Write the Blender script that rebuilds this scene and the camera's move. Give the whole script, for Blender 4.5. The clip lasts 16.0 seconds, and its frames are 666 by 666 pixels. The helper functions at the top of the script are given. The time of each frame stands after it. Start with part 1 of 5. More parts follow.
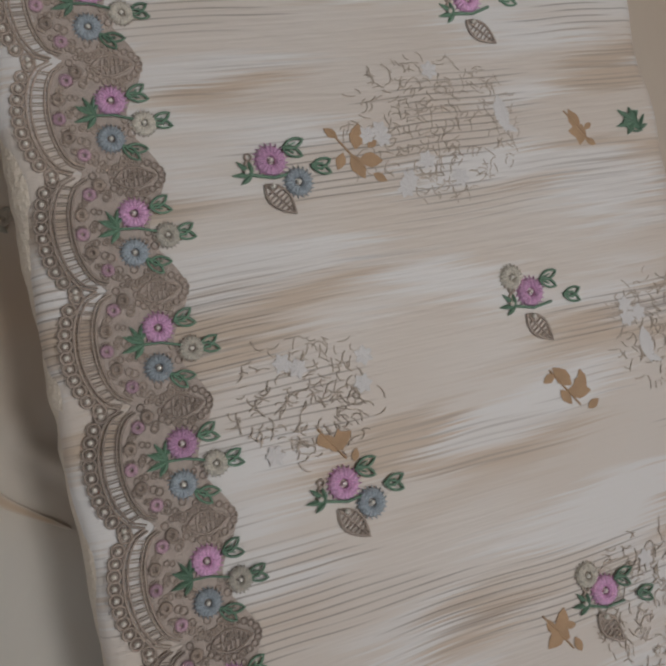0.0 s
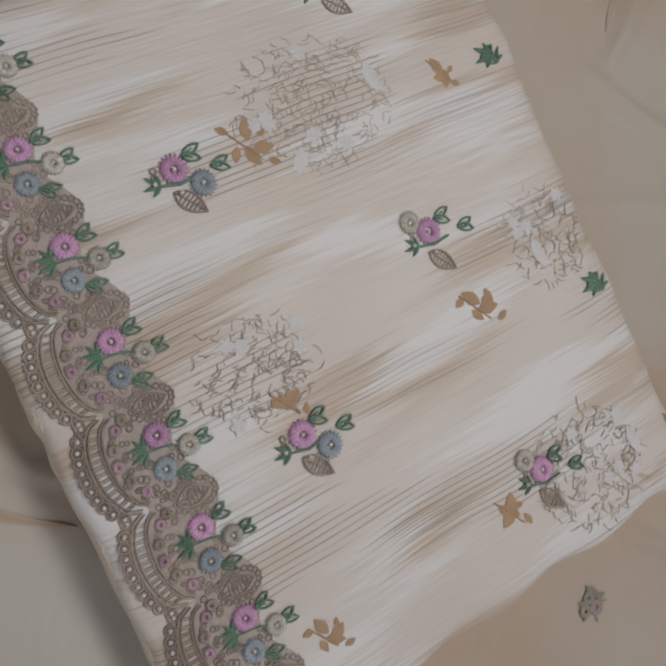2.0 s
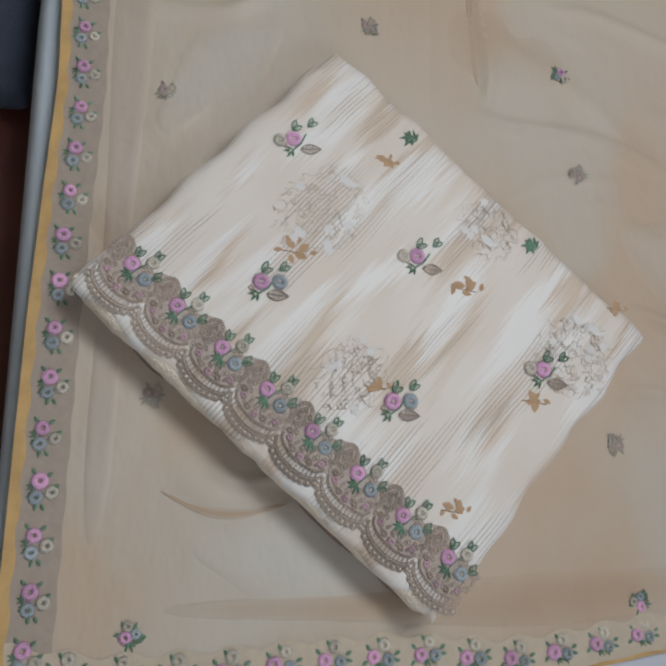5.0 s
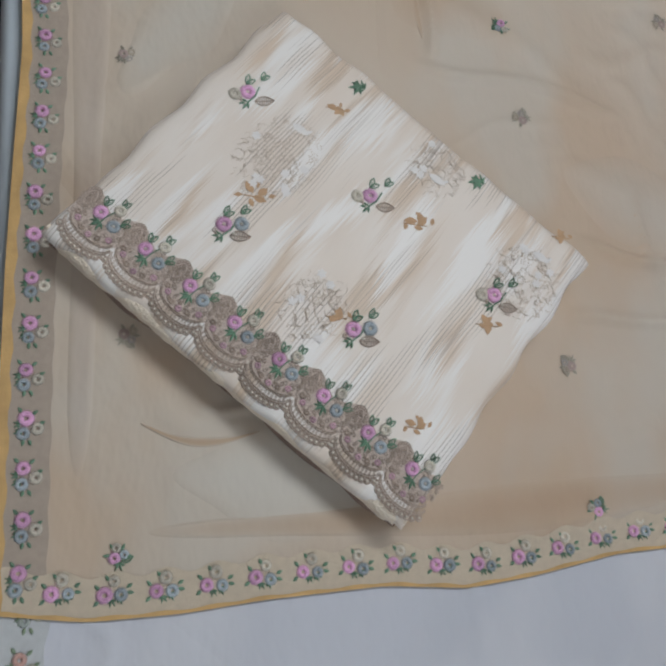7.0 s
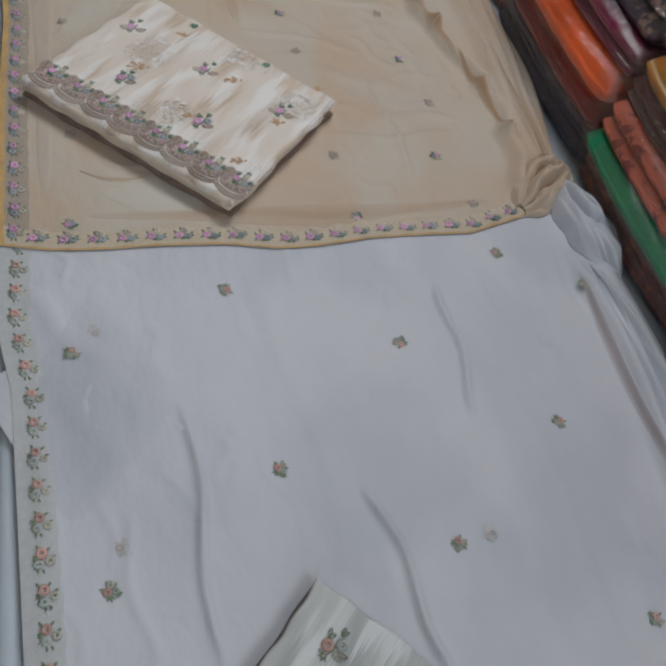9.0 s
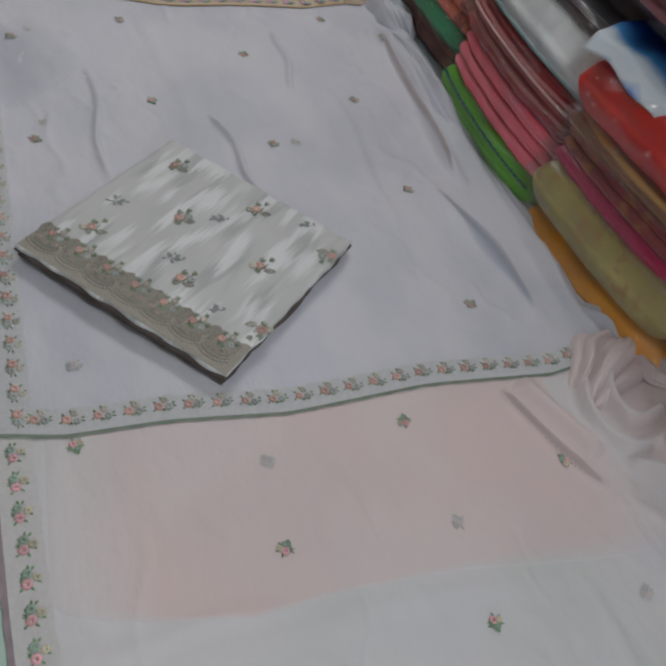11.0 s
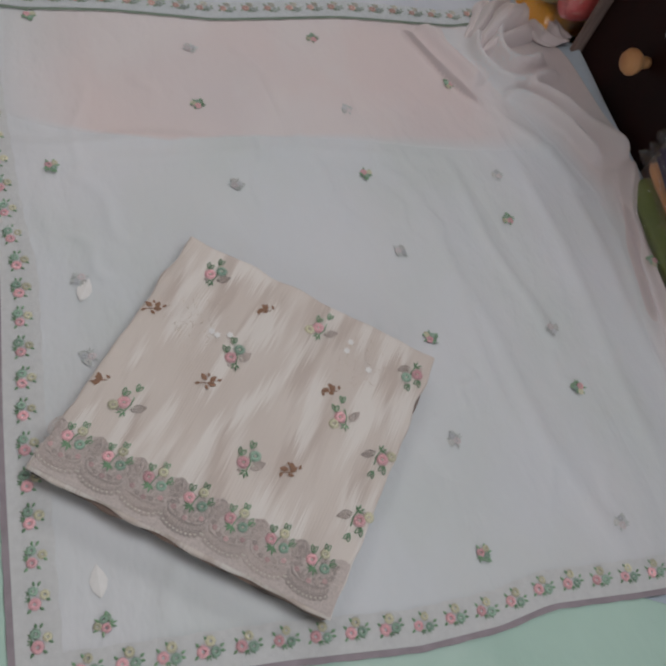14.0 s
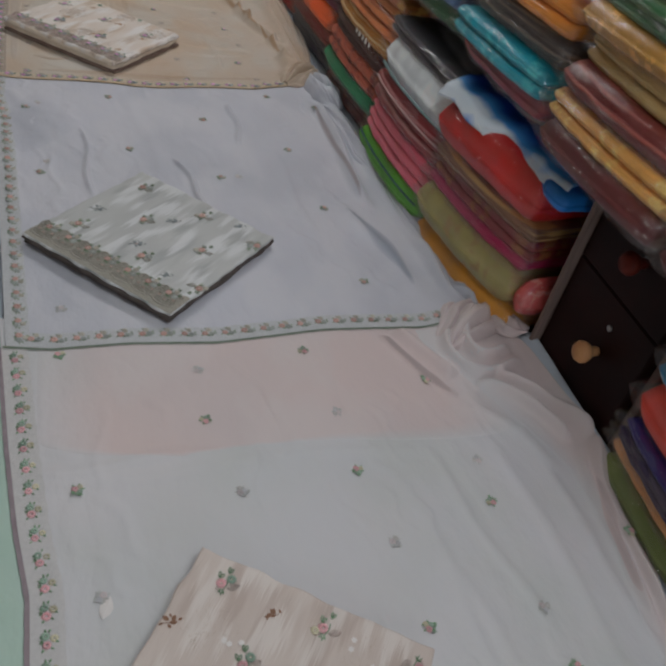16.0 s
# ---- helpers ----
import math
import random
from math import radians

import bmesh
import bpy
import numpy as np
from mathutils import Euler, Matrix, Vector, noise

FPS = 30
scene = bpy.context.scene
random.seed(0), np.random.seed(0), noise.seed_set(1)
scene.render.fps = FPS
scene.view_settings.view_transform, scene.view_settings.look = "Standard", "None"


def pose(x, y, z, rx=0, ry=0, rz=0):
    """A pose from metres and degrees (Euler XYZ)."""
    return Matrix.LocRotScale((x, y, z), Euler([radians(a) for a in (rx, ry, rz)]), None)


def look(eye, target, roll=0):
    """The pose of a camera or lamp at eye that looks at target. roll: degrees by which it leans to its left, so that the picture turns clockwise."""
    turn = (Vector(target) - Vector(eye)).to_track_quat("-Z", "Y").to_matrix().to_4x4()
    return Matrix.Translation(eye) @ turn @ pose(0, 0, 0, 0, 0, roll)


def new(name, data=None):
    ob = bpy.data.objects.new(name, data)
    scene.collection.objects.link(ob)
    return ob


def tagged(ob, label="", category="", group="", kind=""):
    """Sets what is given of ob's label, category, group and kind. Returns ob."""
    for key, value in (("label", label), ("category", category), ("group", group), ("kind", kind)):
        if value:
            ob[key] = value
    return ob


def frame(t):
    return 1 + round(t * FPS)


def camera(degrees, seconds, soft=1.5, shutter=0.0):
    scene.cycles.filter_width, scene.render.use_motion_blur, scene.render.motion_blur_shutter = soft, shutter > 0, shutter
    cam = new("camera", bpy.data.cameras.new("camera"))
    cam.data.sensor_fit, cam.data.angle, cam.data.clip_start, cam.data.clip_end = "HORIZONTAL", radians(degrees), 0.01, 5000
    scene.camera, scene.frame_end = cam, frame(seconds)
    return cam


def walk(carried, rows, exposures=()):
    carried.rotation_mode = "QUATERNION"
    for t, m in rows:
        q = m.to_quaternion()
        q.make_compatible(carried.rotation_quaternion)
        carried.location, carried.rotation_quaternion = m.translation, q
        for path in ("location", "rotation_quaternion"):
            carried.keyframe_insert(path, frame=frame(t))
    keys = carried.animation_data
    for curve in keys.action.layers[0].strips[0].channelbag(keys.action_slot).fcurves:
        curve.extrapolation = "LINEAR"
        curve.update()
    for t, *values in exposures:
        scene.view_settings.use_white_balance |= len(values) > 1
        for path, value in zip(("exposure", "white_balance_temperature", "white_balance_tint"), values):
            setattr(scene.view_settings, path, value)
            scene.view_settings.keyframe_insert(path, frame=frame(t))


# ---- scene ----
cam = camera(45.3, 16.0, soft=2.8)
PATH = [
    (0, (0.146, -0.196, 0.332), (0.503, 0.37, -1.553), 70.2),
    (0.5, (0.141, -0.198, 0.332), (0.509, 0.375, -1.548), 70.7),
    (1, (0.142, -0.201, 0.334), (0.52, 0.38, -1.542), 71.3),
    (1.5, (0.139, -0.197, 0.338), (0.537, 0.385, -1.534), 72.2),
    (2, (0.135, -0.188, 0.376), (0.688, 0.276, -1.489), 74.2),
    (2.5, (0.114, -0.21, 0.46), (0.696, 0.195, -1.41), 63.7),
    (3, (0.096, -0.236, 0.565), (0.641, 0.162, -1.318), 54.5),
    (3.5, (0.058, -0.246, 0.583), (0.521, 0.256, -1.297), 44.9),
    (4, (0.064, -0.243, 0.578), (0.496, 0.286, -1.302), 42.3),
    (4.2, (0.067, -0.247, 0.574), (0.502, 0.295, -1.301), 41.9),
    (6.3, (0.058, -0.29, 0.586), (0.536, 0.257, -1.278), 42.3),
    (6.5, (0.065, -0.298, 0.588), (0.546, 0.247, -1.276), 42.2),
    (7, (0.077, -0.321, 0.604), (0.559, 0.227, -1.258), 40.7),
    (7.5, (0.078, -0.382, 0.645), (0.57, 0.275, -1.179), 34.5),
    (8, (0.053, -0.573, 0.689), (0.643, 0.268, -1.027), 30.6),
    (8.2, (0.046, -0.668, 0.718), (0.658, 0.227, -0.963), 29.2),
    (10.3, (0.132, -1.496, 0.801), (0.718, -0.28, -0.675), 17.8),
    (10.5, (0.118, -1.574, 0.799), (0.718, -0.356, -0.669), 18.1),
    (11, (0.104, -1.793, 0.776), (0.775, -0.604, -0.685), 19.6),
    (11.5, (0.122, -1.981, 0.768), (0.821, -0.812, -0.697), 20.7),
    (12, (0.149, -2.168, 0.743), (0.83, -1.027, -0.751), 21.1),
    (12.5, (0.147, -2.22, 0.737), (0.809, -1.149, -0.817), 22.2),
    (13, (0.141, -2.233, 0.737), (0.793, -1.229, -0.865), 24.0),
    (13.5, (0.139, -2.236, 0.736), (0.793, -1.276, -0.893), 25.8),
    (14, (0.144, -2.235, 0.748), (0.79, -1.294, -0.895), 26.3),
    (14.5, (0.137, -2.231, 0.813), (0.79, -1.124, -0.719), 22.6),
    (15, (0.132, -2.24, 0.848), (0.792, -0.966, -0.546), 18.9),
    (15.5, (0.13, -2.244, 0.874), (0.79, -0.883, -0.433), 16.5),
    (16, (0.123, -2.248, 0.883), (0.777, -0.842, -0.38), 15.1),
]
walk(cam, [(t, look(eye, target, roll)) for t, eye, target, roll in PATH],
     ((0, -0.75, 6380, 10), (0.5, -0.61, 6380, 10), (1.0, -0.51, 6380, 10), (2.0, -0.53, 6250, 10), (3.0, -0.2, 6020, 6), (4.0, -0.23, 6020, 6), (7.5, -0.22, 6000, 6), (8.2, -0.29, 6020, 6),
      (10.5, -0.28, 6380, 10), (12.0, -0.45, 6380, 10), (13.0, -0.27, 6380, 10), (13.5, -0.22, 6380, 10), (14.5, -0.3, 6380, 10), (16, -0.48, 6380, 10)))

# ---- light ----
world = bpy.data.worlds.new("room_air")
scene.world = world
world.use_nodes = True
world.node_tree.nodes["Background"].inputs[0].default_value = (0.9, 0.95, 1.0, 1)
world.node_tree.nodes["Background"].inputs[1].default_value = 0.05


def area(name, eye, target, sx, sy, power, colour):
    data = bpy.data.lights.new(name, "AREA")
    data.shape, data.size, data.size_y, data.energy, data.color = "RECTANGLE", sx, sy, power, colour
    ob = new(name, data)
    ob.matrix_world = look(eye, target)
    return ob


area("tube_light_glow", (1.03, 0.40, 1.76), (1.00, 0.25, 0), 1.3, 0.6, 33, (1.0, 0.985, 0.97))
area("tube_light_glow", (0.84, -2.05, 1.76), (0.86, -1.90, 0), 1.3, 0.6, 20.0, (0.96, 0.98, 1.0))
# added fill for the packet fronts, set in an unseen wall opening
area("packet_fill_light", (0.1, -4.52, 0.95), (0.35, -1.0, 0.25), 1.5, 1.8, 18, (0.94, 0.97, 1.0))


# ---- materials ----
def lin(r, g, b):
    """sRGB 0..255 to linear."""
    return tuple((c / 255 / 12.92) if c / 255 <= 0.04045 else ((c / 255 + 0.055) / 1.055) ** 2.4 for c in (r, g, b)) + (1,)


def shade(c, k):
    return tuple(v * k for v in c[:3]) + (1,)


class Nodes:
    def __init__(self, name):
        self.m = bpy.data.materials.new(name)
        self.m.use_nodes = True
        self.t = self.m.node_tree
        self.bsdf = self.t.nodes["Principled BSDF"]
        self.coord = self.t.nodes.new("ShaderNodeTexCoord")

    def put(self, kind, **kw):
        n = self.t.nodes.new(kind)
        for k, v in kw.items():
            n.inputs[k].default_value = v
        return n

    def link(self, a, b):
        self.t.links.new(a, b)

    def noise(self, scale, detail=3.0, stretch=(1, 1, 1), rough=0.5, turn=0.0):
        mp = self.put("ShaderNodeMapping")
        mp.inputs["Scale"].default_value = stretch
        mp.inputs["Rotation"].default_value = (0, 0, turn)
        self.link(self.coord.outputs["Object"], mp.inputs["Vector"])
        n = self.put("ShaderNodeTexNoise", Scale=scale, Detail=detail, Roughness=rough)
        self.link(mp.outputs[0], n.inputs["Vector"])
        return n.outputs["Fac"]

    def ramp(self, fac, stops):
        r = self.t.nodes.new("ShaderNodeValToRGB")
        while len(r.color_ramp.elements) < len(stops):
            r.color_ramp.elements.new(0.5)
        for e, (p, c) in zip(r.color_ramp.elements, stops):
            e.position = p
            e.color = c if isinstance(c, tuple) else (c, c, c, 1)
        self.link(fac, r.inputs[0])
        return r.outputs[0]

    def mix(self, fac, a, b):
        n = self.t.nodes.new("ShaderNodeMix")
        n.data_type = "RGBA"
        for sock, v in ((n.inputs[0], fac), (n.inputs[6], a), (n.inputs[7], b)):
            if isinstance(v, (tuple, float, int)):
                sock.default_value = v
            else:
                self.link(v, sock)
        return n.outputs[2]

    def math(self, op, a, b):
        n = self.t.nodes.new("ShaderNodeMath")
        n.operation = op
        for sock, v in zip(n.inputs, (a, b)):
            if isinstance(v, (float, int)):
                sock.default_value = v
            else:
                self.link(v, sock)
        return n.outputs[0]

    def done(self, colour, rough=0.8, bump=None, strength=0.3, dist=0.001, **kw):
        if isinstance(colour, tuple):
            self.bsdf.inputs["Base Color"].default_value = colour
        else:
            self.link(colour, self.bsdf.inputs["Base Color"])
        self.bsdf.inputs["Roughness"].default_value = rough
        for k, v in kw.items():
            self.bsdf.inputs[k.replace("_", " ")].default_value = v
        if bump is not None:
            b = self.put("ShaderNodeBump", Strength=strength, Distance=dist)
            self.link(bump, b.inputs["Height"])
            self.link(b.outputs[0], self.bsdf.inputs["Normal"])
        return self.m


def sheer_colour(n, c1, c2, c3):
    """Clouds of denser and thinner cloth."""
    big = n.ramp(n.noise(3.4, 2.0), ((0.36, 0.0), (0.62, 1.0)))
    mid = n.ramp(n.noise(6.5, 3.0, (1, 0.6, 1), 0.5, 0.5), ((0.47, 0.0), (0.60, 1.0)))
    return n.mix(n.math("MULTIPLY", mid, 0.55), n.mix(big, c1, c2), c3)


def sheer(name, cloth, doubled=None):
    """Sheer organza over a pale sheet, soft fold lines, fine weave; a doubled or otherwise tinted layer takes over by
    the mesh's own cloth_share.
    """
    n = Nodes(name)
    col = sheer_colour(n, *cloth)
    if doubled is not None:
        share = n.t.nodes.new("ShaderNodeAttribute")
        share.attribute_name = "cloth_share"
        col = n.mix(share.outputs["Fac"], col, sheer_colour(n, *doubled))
    crease = n.math("ABSOLUTE", n.math("SUBTRACT", n.noise(5.0, 2.0, (1, 0.5, 1), 0.4, 0.25), 0.5), 0.0)
    ridge = n.ramp(crease, ((0.0, 0.0), (0.05, 1.0)))
    soft = n.math("ADD", n.noise(16, 4.0, (1, 0.5, 1), 0.55, 0.4), n.math("MULTIPLY", n.noise(1400, 1.0), 0.008))
    soft = n.math("ADD", soft, n.math("MULTIPLY", ridge, 0.22))
    return n.done(col, 0.62, soft, 0.38, 0.012, Sheen_Weight=0.25)


def thread(name, colour, rough=0.55, vary=0.45):
    n = Nodes(name)
    f = n.noise(900, 2.0)
    info = n.t.nodes.new("ShaderNodeObjectInfo")
    col = n.mix(f, shade(colour, 1 - vary), shade(colour, 1 + vary * 0.7))
    tint = n.math("MULTIPLY_ADD", info.outputs["Random"], 0.35)
    n.t.nodes[-1].inputs[2].default_value = 0.82
    hsv = n.t.nodes.new("ShaderNodeHueSaturation")
    n.link(tint, hsv.inputs["Value"])
    n.link(col, hsv.inputs["Color"])
    return n.done(hsv.outputs[0], rough, n.noise(1500, 1.0), 0.5, 0.0004, Sheen_Weight=0.2)


def plain(name, colour, rough=0.6, vary=0.2, scale=30, bump=0.15, **kw):
    n = Nodes(name)
    f = n.noise(scale, 5.0)
    g = n.noise(scale * 9, 3.0)
    col = n.mix(n.ramp(f, ((0.3, 0.0), (0.7, 1.0))), shade(colour, 1 - vary), shade(colour, 1 + vary))
    col = n.mix(n.math("MULTIPLY", g, 0.3), col, shade(colour, 1 - vary))
    return n.done(col, rough, g, bump, 0.002, **kw)


def print_cloth(name, base, tan, dark, white, lines=0.5, pitch=0.003):
    """Slub crepe brushed along local y: ragged blocks of tan and white, and sets of fine parallel lines."""
    n = Nodes(name)
    xyz = n.t.nodes.new("ShaderNodeSeparateXYZ")
    n.link(n.coord.outputs["Object"], xyz.inputs[0])
    x, y = n.math("ADD", xyz.outputs[0], n.math("MULTIPLY", n.noise(14, 1.0), 0.007)), xyz.outputs[1]

    def ragged(step, reach):
        """y, shifted by chance from one brushed strand to the next."""
        strand = n.t.nodes.new("ShaderNodeTexWhiteNoise")
        strand.noise_dimensions = "1D"
        n.link(n.math("FLOOR", n.math("DIVIDE", x, step), 0.0), strand.inputs["W"])
        return n.math("ADD", y, n.math("MULTIPLY", strand.outputs["Value"], reach))

    def field(yy, fx, fy, seed, lo, hi, detail=1.0):
        v = n.t.nodes.new("ShaderNodeCombineXYZ")
        n.link(n.math("MULTIPLY", x, fx), v.inputs[0])
        n.link(n.math("MULTIPLY", yy, fy), v.inputs[1])
        v.inputs[2].default_value = seed
        t = n.put("ShaderNodeTexNoise", Scale=1.0, Detail=detail, Roughness=0.5)
        n.link(v.outputs[0], t.inputs["Vector"])
        return n.ramp(t.outputs["Fac"], ((lo, 0.0), (hi, 1.0)))

    y1, y2 = ragged(0.0009, 0.030), ragged(pitch, 0.040)
    block = field(y1, 30, 8, 2.0, 0.52, 0.62)
    wash = field(y, 16, 10, 6.0, 0.35, 0.70)
    pale = field(y1, 40, 10, 11.0, 0.50, 0.60)
    sets = field(y2, 24, 8, 17.0, 0.53, 0.60)
    thin = field(y1, 900, 9, 23.0, 0.50, 0.66)
    gate = n.math("ABSOLUTE", n.math("SUBTRACT", n.math("FRACT", n.math("DIVIDE", x, pitch), 0.0), 0.5), 0.0)
    line = n.ramp(gate, ((0.05, 1.0), (0.14, 0.0)))
    col = n.mix(n.math("MULTIPLY", wash, 0.4), base, tan)
    col = n.mix(n.math("MULTIPLY", block, 0.85), col, tan)
    col = n.mix(n.math("MULTIPLY", pale, 0.85), col, white)
    col = n.mix(n.math("MULTIPLY", n.math("MULTIPLY", thin, block), lines * 0.6), col, dark)
    col = n.mix(n.math("MULTIPLY", n.math("MULTIPLY", line, sets), lines), col, dark)
    slub = n.math("ADD", n.noise(1.0, 3.0, (700, 30, 1)), n.math("MULTIPLY", n.noise(1.0, 2.0, (60, 22, 1)), 2.5))
    return n.done(col, 0.48, slub, 0.35, 0.0009, Sheen_Weight=0.3)


BEIGE = (lin(196, 183, 168), lin(192, 171, 149), lin(195, 190, 181))
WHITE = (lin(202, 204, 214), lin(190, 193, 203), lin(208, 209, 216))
BLUSH = (lin(209, 208, 211), lin(200, 203, 203), lin(207, 208, 213))
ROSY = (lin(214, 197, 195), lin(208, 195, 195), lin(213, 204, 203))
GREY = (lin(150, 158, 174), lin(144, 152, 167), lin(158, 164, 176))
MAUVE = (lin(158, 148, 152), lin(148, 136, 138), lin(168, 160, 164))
TAN = (lin(172, 140, 106), lin(160, 126, 94), lin(180, 152, 122))
PALE = (lin(198, 195, 188), lin(192, 188, 180), lin(202, 199, 192))
MINT = (lin(178, 205, 192), lin(166, 194, 181), lin(188, 210, 200))
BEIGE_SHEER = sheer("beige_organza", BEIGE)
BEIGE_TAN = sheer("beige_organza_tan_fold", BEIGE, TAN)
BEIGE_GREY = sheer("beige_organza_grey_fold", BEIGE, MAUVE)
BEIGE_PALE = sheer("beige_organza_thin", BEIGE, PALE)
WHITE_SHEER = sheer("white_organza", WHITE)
WHITE_GREY = sheer("white_organza_greyed", WHITE, GREY)
WHITE_MAUVE = sheer("white_organza_shaded_fold", WHITE, MAUVE)
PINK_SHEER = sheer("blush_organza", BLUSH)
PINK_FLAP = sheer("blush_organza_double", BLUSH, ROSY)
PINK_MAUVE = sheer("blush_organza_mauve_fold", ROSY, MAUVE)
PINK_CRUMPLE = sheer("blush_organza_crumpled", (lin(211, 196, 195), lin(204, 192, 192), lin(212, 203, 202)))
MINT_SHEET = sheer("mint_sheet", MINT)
MATTRESS = plain("mattress_cover", lin(196, 206, 216), 0.8, 0.06, 12)
OCHRE = plain("ochre_hem", lin(200, 164, 108), 0.6, 0.15, 60)
TAUPE_BAND = plain("taupe_net_band", lin(174, 160, 147), 0.75, 0.06, 160, 0.4)
CREAM_BAND_WARM = plain("warm_cream_net_band", lin(204, 190, 170), 0.75, 0.06, 160, 0.5)
CREAM_BAND = plain("cream_net_band", lin(207, 206, 206), 0.75, 0.05, 160, 0.5)
GREEN_EDGE = plain("green_grey_hem", lin(126, 140, 124), 0.7, 0.15, 60)
GREEN_BAND = plain("pale_green_net_band", lin(199, 202, 205), 0.75, 0.06, 160, 0.5)
MAUVE_EDGE = plain("mauve_grey_hem", lin(150, 138, 144), 0.7, 0.15, 60)
WALL = plain("wall_paint", lin(226, 220, 208), 0.8, 0.05, 3)
FLOOR = plain("red_brown_floor", lin(94, 52, 44), 0.35, 0.25, 9)
DARK_MAT = plain("dark_blue_mat", lin(60, 66, 82), 0.9, 0.2, 40, 0.4)


def wood(name, c1, c2, rough):
    n = Nodes(name)
    g = n.noise(6.0, 6.0, (14, 1, 1), 0.6)
    col = n.mix(n.ramp(g, ((0.3, 0.0), (0.7, 1.0))), c1, c2)
    return n.done(col, rough, g, 0.08, 0.001, Coat_Weight=0.02, Coat_Roughness=0.25, Specular_IOR_Level=0.12)


DARK_WOOD = wood("dark_polished_wood", lin(40, 12, 8), lin(20, 7, 5), 0.5)
GREY_WOOD = wood("worn_grey_brown_edge", lin(150, 130, 122), lin(112, 96, 90), 0.6)
KNOB_WOOD = wood("pale_turned_wood", lin(206, 158, 112), lin(178, 124, 82), 0.35)
# upper knob: the shade it stands in is put into this darker red
SHADED_WOOD = wood("shaded_turned_wood", lin(110, 44, 34), lin(80, 30, 24), 0.5)
STEEL = plain("dull_steel", lin(150, 150, 150), 0.35, 0.1, 80, 0.1, Metallic=1.0)


# ---- mesh helpers ----
def part(name, mesh, material, parent=None, label=""):
    """Links a bmesh or a mesh as one object under a thing or a part."""
    if isinstance(mesh, bmesh.types.BMesh):
        me = bpy.data.meshes.new(name)
        mesh.to_mesh(me)
        mesh.free()
        mesh = me
    if material is not None and not mesh.materials:
        mesh.materials.append(material)
    ob = new(name, mesh)
    if parent is not None:
        ob.parent = parent
    return tagged(ob, label)


def smooth(me):
    me.polygons.foreach_set("use_smooth", [True] * len(me.polygons))
    return me


def from_grid(name, X, Y, Z, material):
    """A sheet of quads from three arrays of one shape."""
    r, c = X.shape
    idx = np.arange(r * c).reshape(r, c)
    q = np.stack((idx[:-1, :-1], idx[:-1, 1:], idx[1:, 1:], idx[1:, :-1]), -1).reshape(-1, 4)
    me = bpy.data.meshes.new(name)
    me.from_pydata(np.stack((X, Y, Z), -1).reshape(-1, 3).tolist(), [], q.tolist())
    me.materials.append(material)
    return smooth(me)


def axis(length, r, n):
    """Sample places along an edge, closer together near its rounded ends."""
    ends = np.array([0, 0.03, 0.13, 0.3, 0.55, 1.0]) * r
    return np.concatenate((ends, np.linspace(r, length - r, n)[1:-1], (length - ends)[::-1]))


def fuzz(X, Y, scale, seed):
    out = np.zeros(X.shape)
    for i in np.ndindex(X.shape):
        out[i] = noise.noise(Vector((X[i] * scale, Y[i] * scale, seed * 7.3)))
    return out


def pillow(name, w, d, h, r, material, nx=10, ny=8, wob=0.0, seed=0, edge=0.0, lift=None):
    """A soft slab w x d x h with rounded rims, its corner at the origin."""
    xs, ys = axis(w, r, nx), axis(d, r, ny)
    X, Y = np.meshgrid(xs, ys)
    dx = np.minimum(X, w - X).clip(0, r) / r
    dy = np.minimum(Y, d - Y).clip(0, r) / r
    p = np.sqrt((1 - (1 - dx) ** 2).clip(0)) * np.sqrt((1 - (1 - dy) ** 2).clip(0))
    f = fuzz(X, Y, 9.0, seed) * wob
    if edge:
        k = np.exp(-np.minimum(Y, d - Y) / 0.02)
        Y = Y + fuzz(X, X * 0, 30.0, seed + 3) * edge * k
        k = np.exp(-np.minimum(X, w - X) / 0.02)
        X = X + fuzz(Y * 0, Y, 30.0, seed + 5) * edge * k
    base = lift(X, Y) if lift is not None else 0.0
    top = h / 2 + p * h / 2 + f * p + base
    bot = h / 2 - p * h / 2 + f * 0.3 * p + base
    rr, c = X.shape
    n = rr * c
    idx = np.arange(n).reshape(rr, c)
    q = np.stack((idx[:-1, :-1], idx[:-1, 1:], idx[1:, 1:], idx[1:, :-1]), -1).reshape(-1, 4)
    v = np.concatenate((np.stack((X, Y, top), -1).reshape(-1, 3), np.stack((X, Y, bot), -1).reshape(-1, 3)))
    faces = q.tolist() + (q[:, ::-1] + n).tolist()
    ring = np.concatenate((idx[0, :-1], idx[:-1, -1], idx[-1, :0:-1], idx[:0:-1, 0]))
    faces += [(int(b), int(a), int(a) + n, int(b) + n) for a, b in zip(ring, np.roll(ring, -1))]
    me = bpy.data.meshes.new(name)
    me.from_pydata(v.tolist(), [], faces)
    me.materials.append(material)
    return smooth(me)


def board(bm, x0, x1, y0, y1, z0, z1, bevel=0.002):
    r = bmesh.ops.create_cube(bm, size=1)
    for v in r["verts"]:
        v.co = Vector(((x0 + x1) / 2 + v.co.x * (x1 - x0), (y0 + y1) / 2 + v.co.y * (y1 - y0), (z0 + z1) / 2 + v.co.z * (z1 - z0)))
    if bevel:
        bmesh.ops.bevel(bm, geom=list({e for v in r["verts"] for e in v.link_edges}), offset=bevel, segments=2, affect="EDGES")
    return bm


